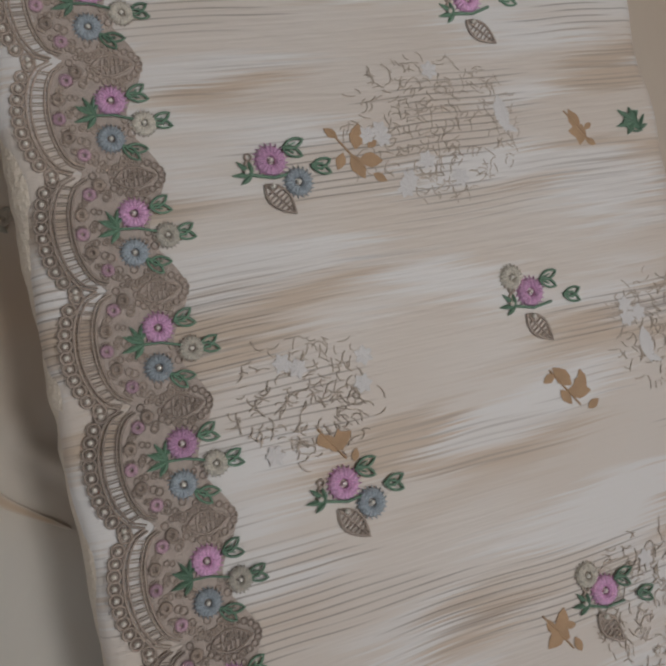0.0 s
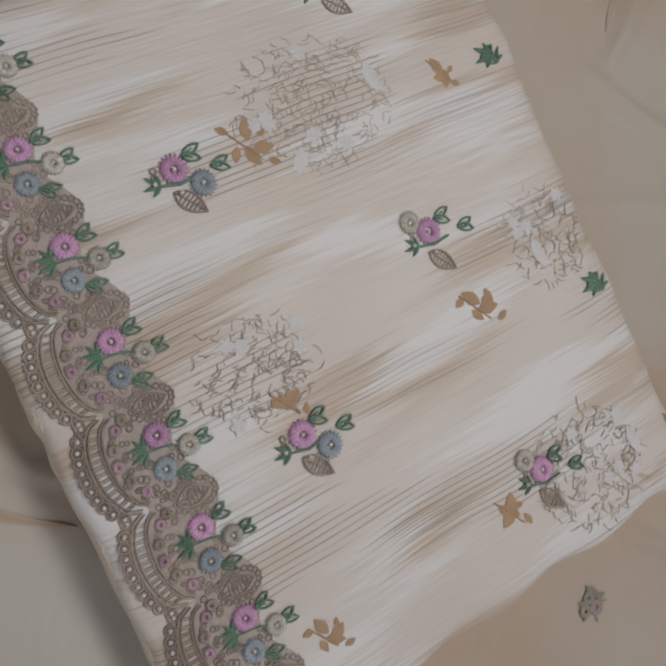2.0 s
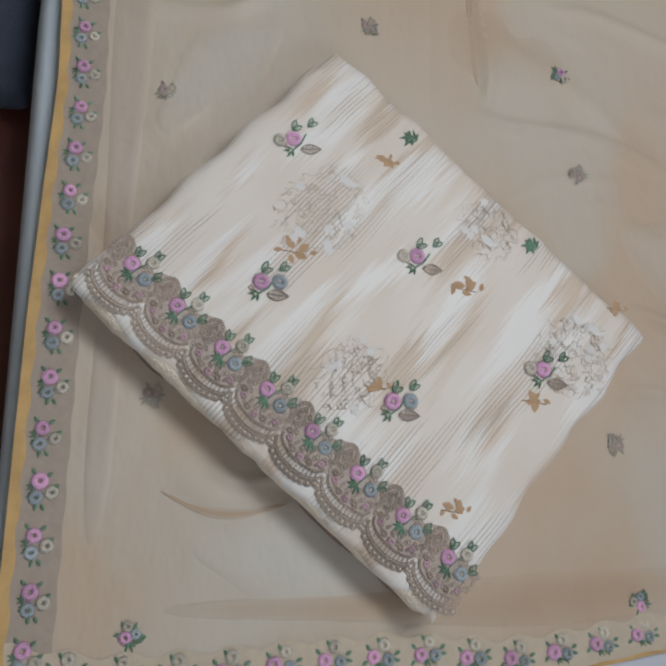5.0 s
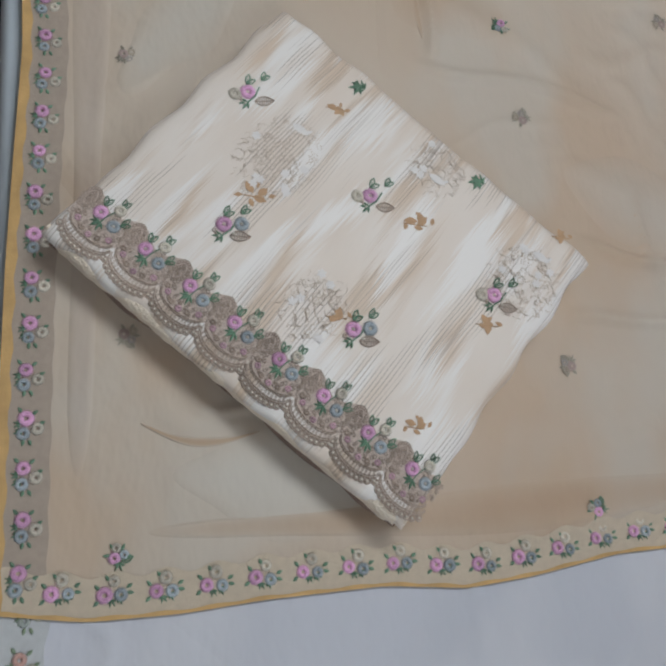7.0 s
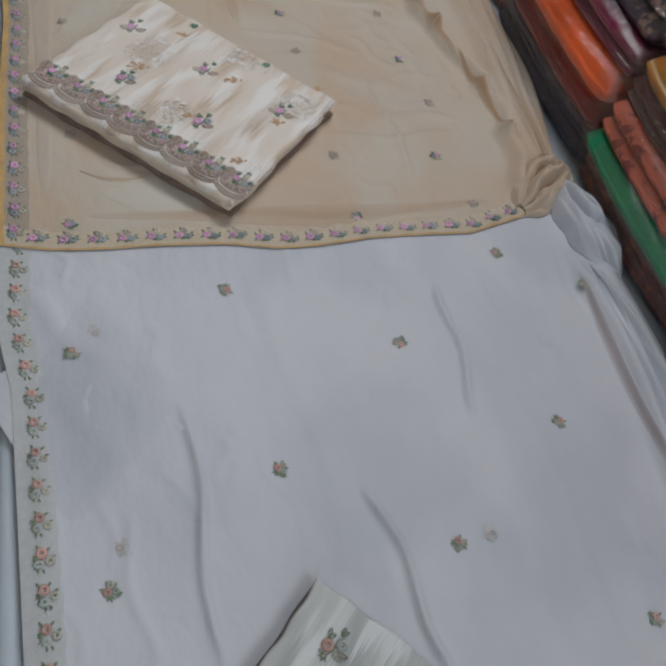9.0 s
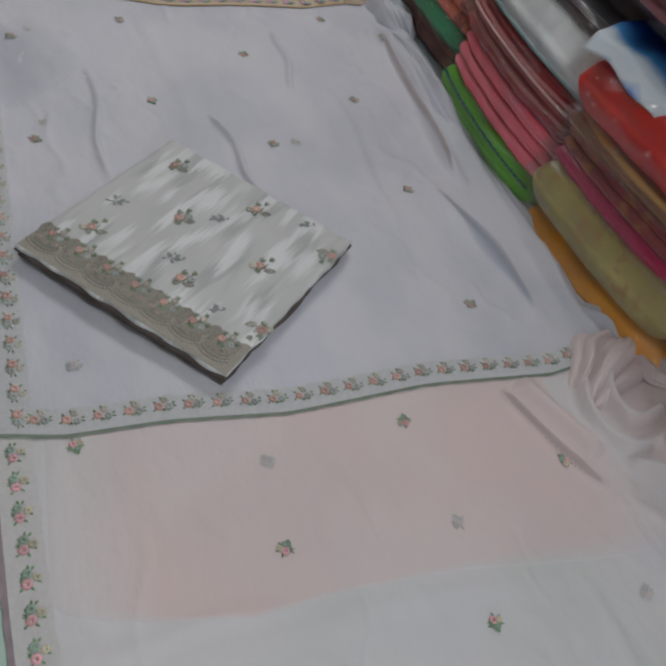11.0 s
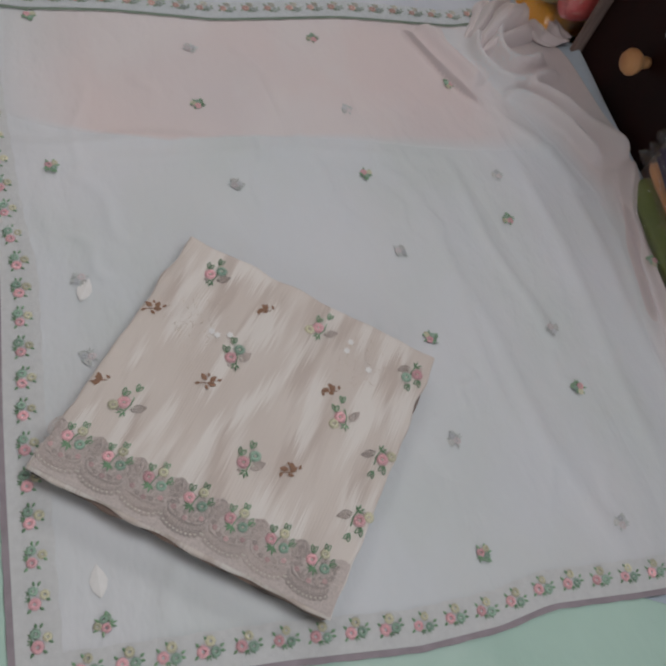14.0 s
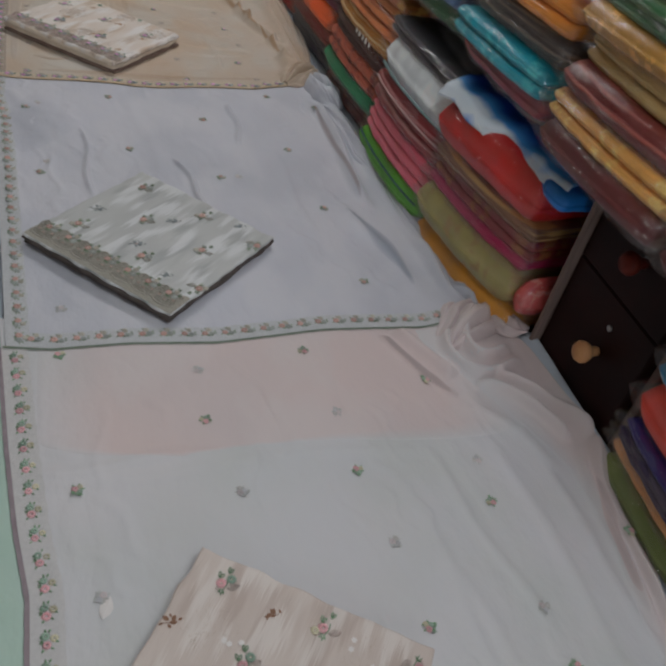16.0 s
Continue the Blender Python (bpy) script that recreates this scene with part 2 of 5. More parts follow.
def lathe(bm, profile, seg=20, m=Matrix()):
    rings = []
    for r, z in profile:
        rings.append([bm.verts.new(m @ Vector((r * math.cos(a), r * math.sin(a), z))) for a in (2 * math.pi * i / seg for i in range(seg))])
    for a, b in zip(rings, rings[1:]):
        for i in range(seg):
            f = bm.faces.new((a[i], a[(i + 1) % seg], b[(i + 1) % seg], b[i]))
            f.smooth = True
    for ring, flip in ((rings[0], True), (rings[-1], False)):
        if len({v.co.to_tuple(6) for v in ring}) > 2:
            bm.faces.new(ring[::-1] if flip else ring)
    return bm


# ---- setting ----
def setting(name, boxes, material, bevel=0.0):
    bm = bmesh.new()
    for b in boxes:
        board(bm, *b, bevel=bevel)
    ob = part(name, bm, material)
    return tagged(ob, kind="structure")


FZ = -0.13
setting("floor", [(-2.6, 1.6, -4.6, 2.7, FZ - 0.1, FZ)], FLOOR)
setting("ceiling", [(-2.6, 1.6, -4.6, 2.7, 2.6, 2.7)], WALL)
setting("wall_east", [(1.45, 1.6, -4.5, 2.6, FZ, 2.6)], WALL)
setting("wall_west", [(-2.6, -2.5, -4.5, 2.6, FZ, 2.6)], WALL)
setting("wall_north", [(-2.6, 1.6, 2.6, 2.7, FZ, 2.6)], WALL)
# south opening made only for the added fill light; no entrance known
setting("wall_south", [(-2.6, -0.7, -4.6, -4.5, FZ, 2.6), (0.9, 1.6, -4.6, -4.5, FZ, 2.6), (-0.7, 0.9, -4.6, -4.5, 2.0, 2.6)], WALL)

for lx, ly in ((1.03, 0.40), (0.84, -2.05)):
    lamp = tagged(new("ceiling_tube_light"), "white ceiling tube light in a slim metal batten", "tube light", "ceiling tube lights")
    lamp.location = (lx, ly, 1.89)
    for s in (-0.4, 0.4):
        part("hanging_rod", board(bmesh.new(), s - 0.006, s + 0.006, -0.006, 0.006, 0.0, 0.71, 0.001), MATTRESS, lamp)
    bm = bmesh.new()
    part("batten", board(bm, -0.64, 0.64, -0.05, 0.05, -0.06, 0.0, 0.004), MATTRESS, lamp)
    for s in (-1, 1):
        bm = bmesh.new()
        part("end_cap", board(bm, s * 0.62 - 0.015, s * 0.62 + 0.015, -0.02, 0.02, -0.1, -0.06, 0.004), MATTRESS, lamp)

# ---- mattress and sheets ----
LEFT_Y = [-3.2, -2.1, -1.3, -0.6, -0.45, -0.2, 0.16, 1.3]
LEFT_X = [0.02, 0.02, 0.0, -0.014, -0.032, -0.032, -0.046, -0.06]


def lump(X, Y):
    """The gentle unevenness of the padding, shared by all that lies on it."""
    k = np.clip((X - 0.915) / 0.04, 0, 1)
    against_cabinet = 0.032 * k * k * (3 - 2 * k) * np.clip((-1.26 - Y) / 0.05, 0, 1)
    return 0.0022 * np.sin(X * 7 + Y * 2.3) * np.cos(Y * 5.1 - X * 3) + 0.0012 * np.sin(X * 17 - Y * 13) + against_cabinet


bed = tagged(new("mattress"), "long thin white floor mattress with pale sheet", "mattress")
me = pillow("padding", 0.985, 4.5, 0.125, 0.014, MATTRESS, 130, 220)
co = np.array([v.co for v in me.vertices])
co[:, 1] -= 3.2
co[:, 0] = np.interp(co[:, 1], LEFT_Y, LEFT_X) * (1 - co[:, 0] / 0.985) + co[:, 0]
co[:, 0] = np.where(co[:, 1] < -1.27, np.minimum(co[:, 0], 0.957), co[:, 0])
co[:, 2] += np.where(co[:, 2] > 0.06, lump(co[:, 0], co[:, 1]), 0) - 0.1325
me.vertices.foreach_set("co", co.ravel())
part("padding", me, None, bed)


def heights(ridges):
    def h(X, Y):
        X, Y = np.asarray(X, float), np.asarray(Y, float)
        Z = lump(X, Y)
        for line, hh, w in (r for r in ridges if len(r) == 3):
            near, at = np.full(X.shape, 9.0), np.zeros(X.shape)
            for i, ((x0, y0), (x1, y1)) in enumerate(zip(line, line[1:])):
                s = np.clip(((X - x0) * (x1 - x0) + (Y - y0) * (y1 - y0)) / ((x1 - x0) ** 2 + (y1 - y0) ** 2), 0, 1)
                d = np.hypot(X - x0 - s * (x1 - x0), Y - y0 - s * (y1 - y0))
                at = np.where(d < near, (i + s) / (len(line) - 1), at)
                near = np.minimum(near, d)
            Z = Z + hh * np.exp(-(near / w) ** 2) * np.clip(at / 0.2, 0, 1) * np.clip((1 - at) / 0.2, 0, 1)
        for x0, y0, x1, y1, hh, w in (r for r in ridges if len(r) == 6):
            dx, dy = x1 - x0, y1 - y0
            s = ((X - x0) * dx + (Y - y0) * dy) / (dx * dx + dy * dy)
            bend = 0.006 * np.sin(s * 7 + x0 * 31)
            dist = ((X - x0) * dy - (Y - y0) * dx) / math.hypot(dx, dy) + bend
            fade = np.clip((s + 0.08) / 0.16, 0, 1) * np.clip((1.08 - s) / 0.16, 0, 1)
            Z = Z + hh * np.exp(-(dist / w) ** 2) * fade
        return Z
    return h


def rounded(line):
    """A smooth curve through a few points (x, y)."""
    P = np.array(line)
    for _ in range(3):
        Q = np.empty((2 * len(P) - 2, 2))
        Q[0::2], Q[1::2] = P[:-1] * 0.75 + P[1:] * 0.25, P[:-1] * 0.25 + P[1:] * 0.75
        P = np.vstack((P[:1], Q, P[-1:]))
    return P.tolist()


def creases(seed, x0, x1, y0, y1, count, lean, tall=0.0022):
    """Fine chance creases of a cloth, mostly along one direction (degrees)."""
    r = random.Random(seed)
    out = []
    for _ in range(count):
        a, L = math.radians(r.gauss(lean, 22)), r.uniform(0.04, 0.15)
        x, y = r.uniform(x0, x1), r.uniform(y0, y1)
        out.append((x, y, x + L * math.cos(a), y + L * math.sin(a), tall * r.uniform(0.4, 1.0), r.uniform(0.005, 0.011)))
    return out


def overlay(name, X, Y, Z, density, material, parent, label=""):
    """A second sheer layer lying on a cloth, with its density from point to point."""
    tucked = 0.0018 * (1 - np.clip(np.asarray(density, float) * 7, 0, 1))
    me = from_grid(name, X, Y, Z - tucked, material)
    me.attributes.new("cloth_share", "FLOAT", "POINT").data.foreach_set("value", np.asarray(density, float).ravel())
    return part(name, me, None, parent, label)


def pleat(name, line, width, h, z, material, parent, label="", dense=0.9):
    """A strip of doubled or differently tinted cloth along points (x, y): widest in its middle, thinning out towards
    its edges.
    """
    P = np.array(rounded(line))
    d = np.concatenate(([0], np.cumsum(np.hypot(*np.diff(P, axis=0).T))))
    d = d / d[-1]
    S, T = np.meshgrid(np.linspace(0, 1, 60), np.linspace(-1, 1, 13))
    half = width / 2 * (np.sin(np.pi * np.clip(S * 0.96 + 0.02, 0, 1)) ** 0.6) * (1 + 0.25 * np.sin(S * 9 + P[0, 0] * 40))
    cx, cy = np.interp(S, d, P[:, 0]), np.interp(S, d, P[:, 1])
    gx, gy = np.gradient(cx, axis=1), np.gradient(cy, axis=1)
    g = np.hypot(gx, gy)
    X, Y = cx - T * half * gy / g, cy + T * half * gx / g
    return overlay(name, X, Y, h(X, Y) + z, dense * (1 - T ** 2) ** (1.0 if width < 0.05 else 1.6) * np.clip(np.minimum(S, 1 - S) * (10 if width < 0.05 else 4), 0, 1), material, parent, label)


def sheet(name, left, right, bottom, top, h, z, material, parent, nx=260, ny=320, label=""):
    """A cloth between edge lines: left and right are x over y, bottom and top y over x."""
    S, T = np.meshgrid(np.linspace(0, 1, nx), np.linspace(0, 1, ny))
    y0, y1 = min(bottom[1]), max(top[1])
    Yn = y0 + (y1 - y0) * T
    X = np.interp(Yn, left[0], left[1]) * (1 - S) + np.interp(Yn, right[0], right[1]) * S
    Y = np.interp(X, bottom[0], bottom[1]) * (1 - T) + np.interp(X, top[0], top[1]) * T
    X = np.interp(Y, left[0], left[1]) * (1 - S) + np.interp(Y, right[0], right[1]) * S
    Z = h(X, Y) + z
    ob = part(name, from_grid(name, X, Y, Z, material), None, parent, label)
    mod = ob.modifiers.new("thickness", "SOLIDIFY")
    mod.thickness, mod.offset = 0.0008, -1
    return ob


def band(name, line, inward, width, h, z, material, parent, wave=0.0, n=160):
    """A strip of cloth that follows an edge line [(x, y), ...] and reaches inward."""
    P = np.array(line)
    d = np.concatenate(([0], np.cumsum(np.hypot(*np.diff(P, axis=0).T))))
    s = np.linspace(0, d[-1], n)
    x, y = np.interp(s, d, P[:, 0]), np.interp(s, d, P[:, 1])
    k = np.linspace(0, 1, 7)[:, None]
    wob = width * (1 + wave * np.sin(s * 2 * math.pi / 0.035))
    X = x[None] + k * wob[None] * inward[0]
    Y = y[None] + k * wob[None] * inward[1]
    ob = part(name, from_grid(name, X, Y, h(X, Y) + z, material), None, parent)
    return ob


# blush dupatta
PZ, WZ, BZ = 0.0, 0.0022, 0.0044
rnd = random.Random(5)


heap = [(rounded([(0.668, -1.274), (0.691, -1.322), (0.734, -1.404), (0.755, -1.43)]), 0.0126, 0.006)]
heap += [(rounded([(0.700, -1.262), (0.735, -1.325), (0.770, -1.385)]), 0.0168, 0.014)]
heap += [(rounded([(0.805, -1.26), (0.774, -1.32), (0.793, -1.377), (0.839, -1.39), (0.916, -1.352)]), 0.0238, 0.009)]
heap += [(rounded([(0.845, -1.25), (0.815, -1.31), (0.835, -1.355), (0.90, -1.325)]), 0.028, 0.010)]
heap += [(rounded([(0.804, -1.404), (0.858, -1.431), (0.896, -1.492), (0.915, -1.542)]), 0.021, 0.009)]
heap += [(rounded([(0.846, -1.39), (0.897, -1.42), (0.928, -1.485), (0.945, -1.548)]), 0.021, 0.010)]
heap += [(rounded([(0.945, -1.56), (0.921, -1.62), (0.907, -1.691), (0.905, -1.758), (0.89, -1.90)]), 0.0196, 0.008)]
heap += [(rounded([(0.925, -1.559), (0.900, -1.634), (0.888, -1.75), (0.868, -1.88)]), 0.0126, 0.008)]
heap += [(rounded([(0.762, -1.45), (0.83, -1.50), (0.86, -1.60)]), 0.0056, 0.014)]
heap += creases(3, 0.1, 0.9, -2.1, -1.43, 46, 100)
heap += [(0.885, -1.88, 0.86, -2.1, 0.010, 0.012),
         (0.62, -1.75, 0.70, -2.1, 0.0035, 0.014), (0.60, -1.6, 0.63, -1.95, 0.003, 0.012), (0.66, -1.55, 0.72, -1.85, 0.003, 0.010), (0.84, -1.6, 0.87, -2.05, 0.005, 0.012),
         (0.78, -1.55, 0.80, -2.0, 0.004, 0.013), (0.10, -1.53, 0.33, -1.515, 0.004, 0.012), (0.10, -1.55, 0.62, -1.53, 0.003, 0.014)]
PINK_H = heights(heap)
blush = tagged(new("blush_dupatta"), "pale blush organza dupatta with embroidered floral border spread flat", "dupatta", "dupattas on the mattress")
P_LEFT = ([-2.2, -1.967, -1.883, -1.712, -1.617, -1.479, -1.3, -1.2], [0.098, 0.090, 0.088, 0.087, 0.072, 0.058, 0.044, 0.035])
P_RIGHT = ([-2.2, -2.0, -1.862, -1.75, -1.67, -1.60, -1.52, -1.46, -1.34, -1.25, -1.2], [0.91, 0.900, 0.905, 0.934, 0.945, 0.946, 0.949, 0.943, 0.936, 0.925, 0.91])
P_BOT = ([0.09, 0.32, 0.45, 0.54, 0.60, 0.70, 0.95], [-2.135, -2.142, -2.151, -2.147, -2.136, -2.141, -2.145])
sheet("cloth", P_LEFT, P_RIGHT, P_BOT, ([0, 1], [-1.21, -1.21]), PINK_H, PZ, PINK_SHEER, blush, 300, 320)
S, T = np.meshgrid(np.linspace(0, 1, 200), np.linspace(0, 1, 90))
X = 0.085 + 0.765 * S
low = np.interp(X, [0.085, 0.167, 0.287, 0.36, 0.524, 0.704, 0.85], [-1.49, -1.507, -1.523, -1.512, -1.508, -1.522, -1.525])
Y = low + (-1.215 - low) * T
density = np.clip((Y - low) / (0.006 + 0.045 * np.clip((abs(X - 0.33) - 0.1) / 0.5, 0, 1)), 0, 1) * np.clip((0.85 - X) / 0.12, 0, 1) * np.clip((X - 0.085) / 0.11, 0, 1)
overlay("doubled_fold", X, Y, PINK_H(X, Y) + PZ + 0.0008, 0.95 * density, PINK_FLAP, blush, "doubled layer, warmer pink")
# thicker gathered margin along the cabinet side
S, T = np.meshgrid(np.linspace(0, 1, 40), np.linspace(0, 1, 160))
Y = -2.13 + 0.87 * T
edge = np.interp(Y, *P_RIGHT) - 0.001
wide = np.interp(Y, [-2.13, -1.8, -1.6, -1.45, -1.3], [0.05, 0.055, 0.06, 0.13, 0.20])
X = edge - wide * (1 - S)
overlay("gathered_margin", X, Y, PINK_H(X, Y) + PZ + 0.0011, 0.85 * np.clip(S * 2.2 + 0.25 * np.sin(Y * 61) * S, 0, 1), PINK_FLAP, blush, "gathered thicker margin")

# white dupatta
WHITE_H = heights(creases(7, 0.05, 0.75, -1.2, -0.35, 40, 100) + [(0.186, -0.585, 0.194, -0.84, 0.007, 0.005), (0.378, -0.70, 0.417, -0.885, 0.009, 0.005), (0.539, -0.418, 0.536, -0.60, 0.007, 0.005),
                   (0.775, -0.38, 0.775, -0.83, 0.022, 0.013), (0.82, -0.40, 0.84, -1.1, 0.010, 0.014), (0.715, -0.867, 0.785, -1.14, 0.008, 0.018),
                   (0.60, -0.6, 0.62, -0.95, 0.003, 0.012), (0.30, -0.42, 0.34, -0.75, 0.003, 0.014), (0.84, -1.0, 0.86, -1.22, 0.014, 0.014),
                   (0.80, -0.30, 0.86, -0.38, 0.03, 0.02), (0.02, -0.42, 0.10, -0.52, 0.004, 0.014), (0.03, -0.62, 0.06, -0.95, 0.003, 0.014)])
white = tagged(new("white_dupatta"), "white organza dupatta with green-edged embroidered border spread flat", "dupatta", "dupattas on the mattress")
W_LEFT = ([-1.3, -0.58, -0.542, -0.5, -0.453, -0.36, -0.28], [0.05, 0.009, 0.006, -0.003, -0.012, -0.012, 0.0])
W_RIGHT = ([-1.3, -1.02, -0.865, -0.562, -0.387, -0.3, -0.2], [0.88, 0.885, 0.86, 0.85, 0.835, 0.84, 0.85])
W_BOT = ([0.04, 0.115, 0.23, 0.372, 0.563, 0.759, 0.834, 0.9], [-1.277, -1.287, -1.279, -1.281, -1.256, -1.252, -1.233, -1.22])
sheet("cloth", W_LEFT, W_RIGHT, W_BOT, ([0, 0.7, 0.9], [-0.25, -0.25, -0.2]), WHITE_H, WZ, WHITE_SHEER, white)

# beige dupatta
BEIGE_H = heights(creases(9, 0.03, 0.72, -0.28, 0.5, 30, 15, 0.0018) + creases(10, 0.45, 0.78, -0.28, 0.5, 24, 100, 0.003) + [(0.335, 0.13, 0.345, 0.34, 0.005, 0.006), (0.33, 0.12, 0.52, 0.09, 0.004, 0.006), (0.47, -0.06, 0.66, -0.075, 0.005, 0.006), (0.45, -0.13, 0.64, -0.11, 0.004, 0.006), (0.42, 0.24, 0.62, 0.22, 0.004, 0.007),
                   (0.12, -0.20, 0.22, -0.22, 0.003, 0.005), (0.04, 0.16, 0.16, 0.20, 0.004, 0.007), (0.53, 0.0, 0.56, -0.20, 0.004, 0.007), (0.67, 0.24, 0.69, 0.15, 0.02, 0.012), (0.69, 0.174, 0.745, 0.0, 0.022, 0.013), (0.74, 0.02, 0.75, -0.12, 0.016, 0.014),
                   (0.75, -0.1, 0.73, -0.24, 0.02, 0.016), (0.77, 0.4, 0.78, -0.22, 0.018, 0.016), (0.64, 0.5, 0.68, 0.2, 0.016, 0.014),
                   (0.46, 0.02, 0.60, -0.01, 0.003, 0.012), (0.50, 0.14, 0.62, 0.16, 0.003, 0.012), (0.35, 0.2, 0.5, 0.1, 0.003, 0.012),
                   (0.10, -0.21, 0.19, -0.235, 0.002, 0.008), (0.05, 0.05, 0.17, 0.13, 0.002, 0.012), (0.22, -0.300, 0.60, -0.285, 0.003, 0.010)])
beige = tagged(new("beige_dupatta"), "tan organza dupatta with ochre hem and embroidered rose border", "dupatta", "dupattas on the mattress")
B_LEFT = ([-0.4, -0.295, -0.1, 0.0, 0.09, 0.17, 1.2], [-0.012, -0.014, -0.018, -0.018, -0.017, -0.022, -0.03])
B_RIGHT = ([-0.4, -0.21, -0.12, -0.033, 0.128, 0.312, 1.2], [0.80, 0.815, 0.822, 0.826, 0.838, 0.85, 0.86])
B_BOT = ([-0.02, 0.049, 0.114, 0.172, 0.263, 0.331, 0.386, 0.464, 0.53, 0.617, 0.729, 0.80], [-0.345, -0.354, -0.352, -0.346, -0.341, -0.346, -0.34, -0.326, -0.322, -0.318, -0.277, -0.215])
sheet("cloth", B_LEFT, B_RIGHT, B_BOT, ([0, 1], [1.15, 1.15]), BEIGE_H, BZ, BEIGE_SHEER, beige, 260, 460)

# mint sheet at the near end
MINT_H = heights([(0.2, -2.25, 0.6, -2.22, 0.004, 0.02), (0.5, -2.3, 0.8, -2.2, 0.004, 0.015)])
mint = tagged(new("mint_sheet"), "pale mint cotton sheet lying over the mattress end", "sheet")
sheet("cloth", ([-3.1, -1.2], [0.032, 0.012]), ([-3.1, -2.25, -2.1, -1.2], [0.96, 0.95, 0.6, 0.3]), ([0, 1], [-3.1, -3.1]), ([0, 1], [-1.25, -1.25]), MINT_H, -0.0018, MINT_SHEET, mint)

# ---- cabinet beside the mattress ----
cab = tagged(new("shop_cabinet"), "dark polished wooden shop cabinet with open shelves and two drawers", "cabinet")
for y0, y1, z0, z1 in ((-1.322, -1.312, -0.02, 0.345), (-1.577, -1.560, -0.02, 0.345), (0.98, 1.0, -0.02, 1.2), (-3.0, -2.98, -0.02, 1.2)):
    part("upright", board(bmesh.new(), 0.978 if -1.6 < y0 < -1.5 else 0.945, 1.43, y0, y1, z0, z1, 0.0015), GREY_WOOD, cab)
for z0, z1 in ((FZ, -0.02), (0.345, 0.363), (0.86, 0.878), (1.2, 1.22)):
    part("shelf", board(bmesh.new(), 0.965, 1.43, -3.0, 1.0, z0, z1, 0.0015), DARK_WOOD, cab)
part("back_panel", board(bmesh.new(), 1.43, 1.445, -3.0, 1.0, FZ, 1.22, 0.001), DARK_WOOD, cab)
for z0, z1, zk in ((-0.016, 0.2190, 0.121), (0.2208, 0.342, 0.30)):
    drawer = part("drawer", board(bmesh.new(), 0.960, 1.40, -1.558, -1.324, z0, z1, 0.002), DARK_WOOD, cab)
    knob = lathe(bmesh.new(), [(0.008, 0.0), (0.009, 0.008), (0.008, 0.014), (0.014, 0.018), (0.0185, 0.026), (0.019, 0.032), (0.015, 0.039), (0.008, 0.042), (0.0, 0.0425)], 24)
    bmesh.ops.transform(knob, matrix=pose(0.960, -1.459, zk, 0, -90, 0), verts=knob.verts)
    part("knob", knob, KNOB_WOOD if zk < 0.2 else SHADED_WOOD, drawer, "pale turned wooden knob" if zk < 0.2 else "turned wooden knob coloured dark red for shade")
    lock = lathe(bmesh.new(), [(0.006, 0.0), (0.006, 0.0015), (0.004, 0.0025), (0.0, 0.0025)], 16)
    bmesh.ops.transform(lock, matrix=pose(0.960, -1.459, zk + 0.05 if zk < 0.2 else zk + 0.03, 0, -90, 0), verts=lock.verts)
    part("lock", lock, STEEL, drawer, "small round steel lock")

# ---- packets of folded cloth on the shelves ----
def sleeve_material():
    n = Nodes("clear_plastic_sleeve")
    glossy = n.put("ShaderNodeBsdfGlossy", Roughness=0.10)
    clear = n.put("ShaderNodeBsdfTransparent")
    b = n.put("ShaderNodeBump", Strength=0.9, Distance=0.004)
    n.link(n.noise(95, 5.0, (1, 0.5, 1), 0.6), b.inputs["Height"])
    n.link(b.outputs[0], glossy.inputs["Normal"])
    mix = n.put("ShaderNodeMixShader", Fac=0.11)
    n.link(clear.outputs[0], mix.inputs[1])
    n.link(glossy.outputs[0], mix.inputs[2])
    n.link(mix.outputs[0], n.t.nodes["Material Output"].inputs["Surface"])
    return n.m


SLEEVE = sleeve_material()


def goods(name, colour, second, kind):
    """Folded shop cloth: plain, striped border or small figures, with a satin gloss."""
    n = Nodes(name)
    f = n.noise(14, 5.0)
    col = n.mix(n.ramp(f, ((0.3, 0.0), (0.7, 1.0))), shade(colour, 0.95), shade(colour, 1.4))
    if kind == "figured":
        v = n.noise(38, 3.0, (1, 1, 1), 0.7)
        col = n.mix(n.ramp(v, ((0.54, 0.0), (0.6, 1.0))), col, second)
    elif kind == "striped":
        v = n.noise(1.0, 1.0, (8, 2, 130))
        col = n.mix(n.ramp(v, ((0.5, 0.0), (0.56, 1.0))), col, second)
    return n.done(col, 0.5, n.noise(260, 3.0), 0.3, 0.001, Coat_Weight=0.08, Coat_Roughness=0.2)


WHITE_MARK = plain("white_print", lin(230, 228, 220), 0.4, 0.04, 60)
GOODS = {}


def puff(me, w, depth):
    """Rounds the long front of a packet outward and tucks its ends in."""
    for v in me.vertices:
        s = math.sin(math.pi * min(max(v.co.y / w, 0), 1))
        v.co.x += 0.022 * (0.7 - s ** 0.7) * max(0, 1 - v.co.x / depth)


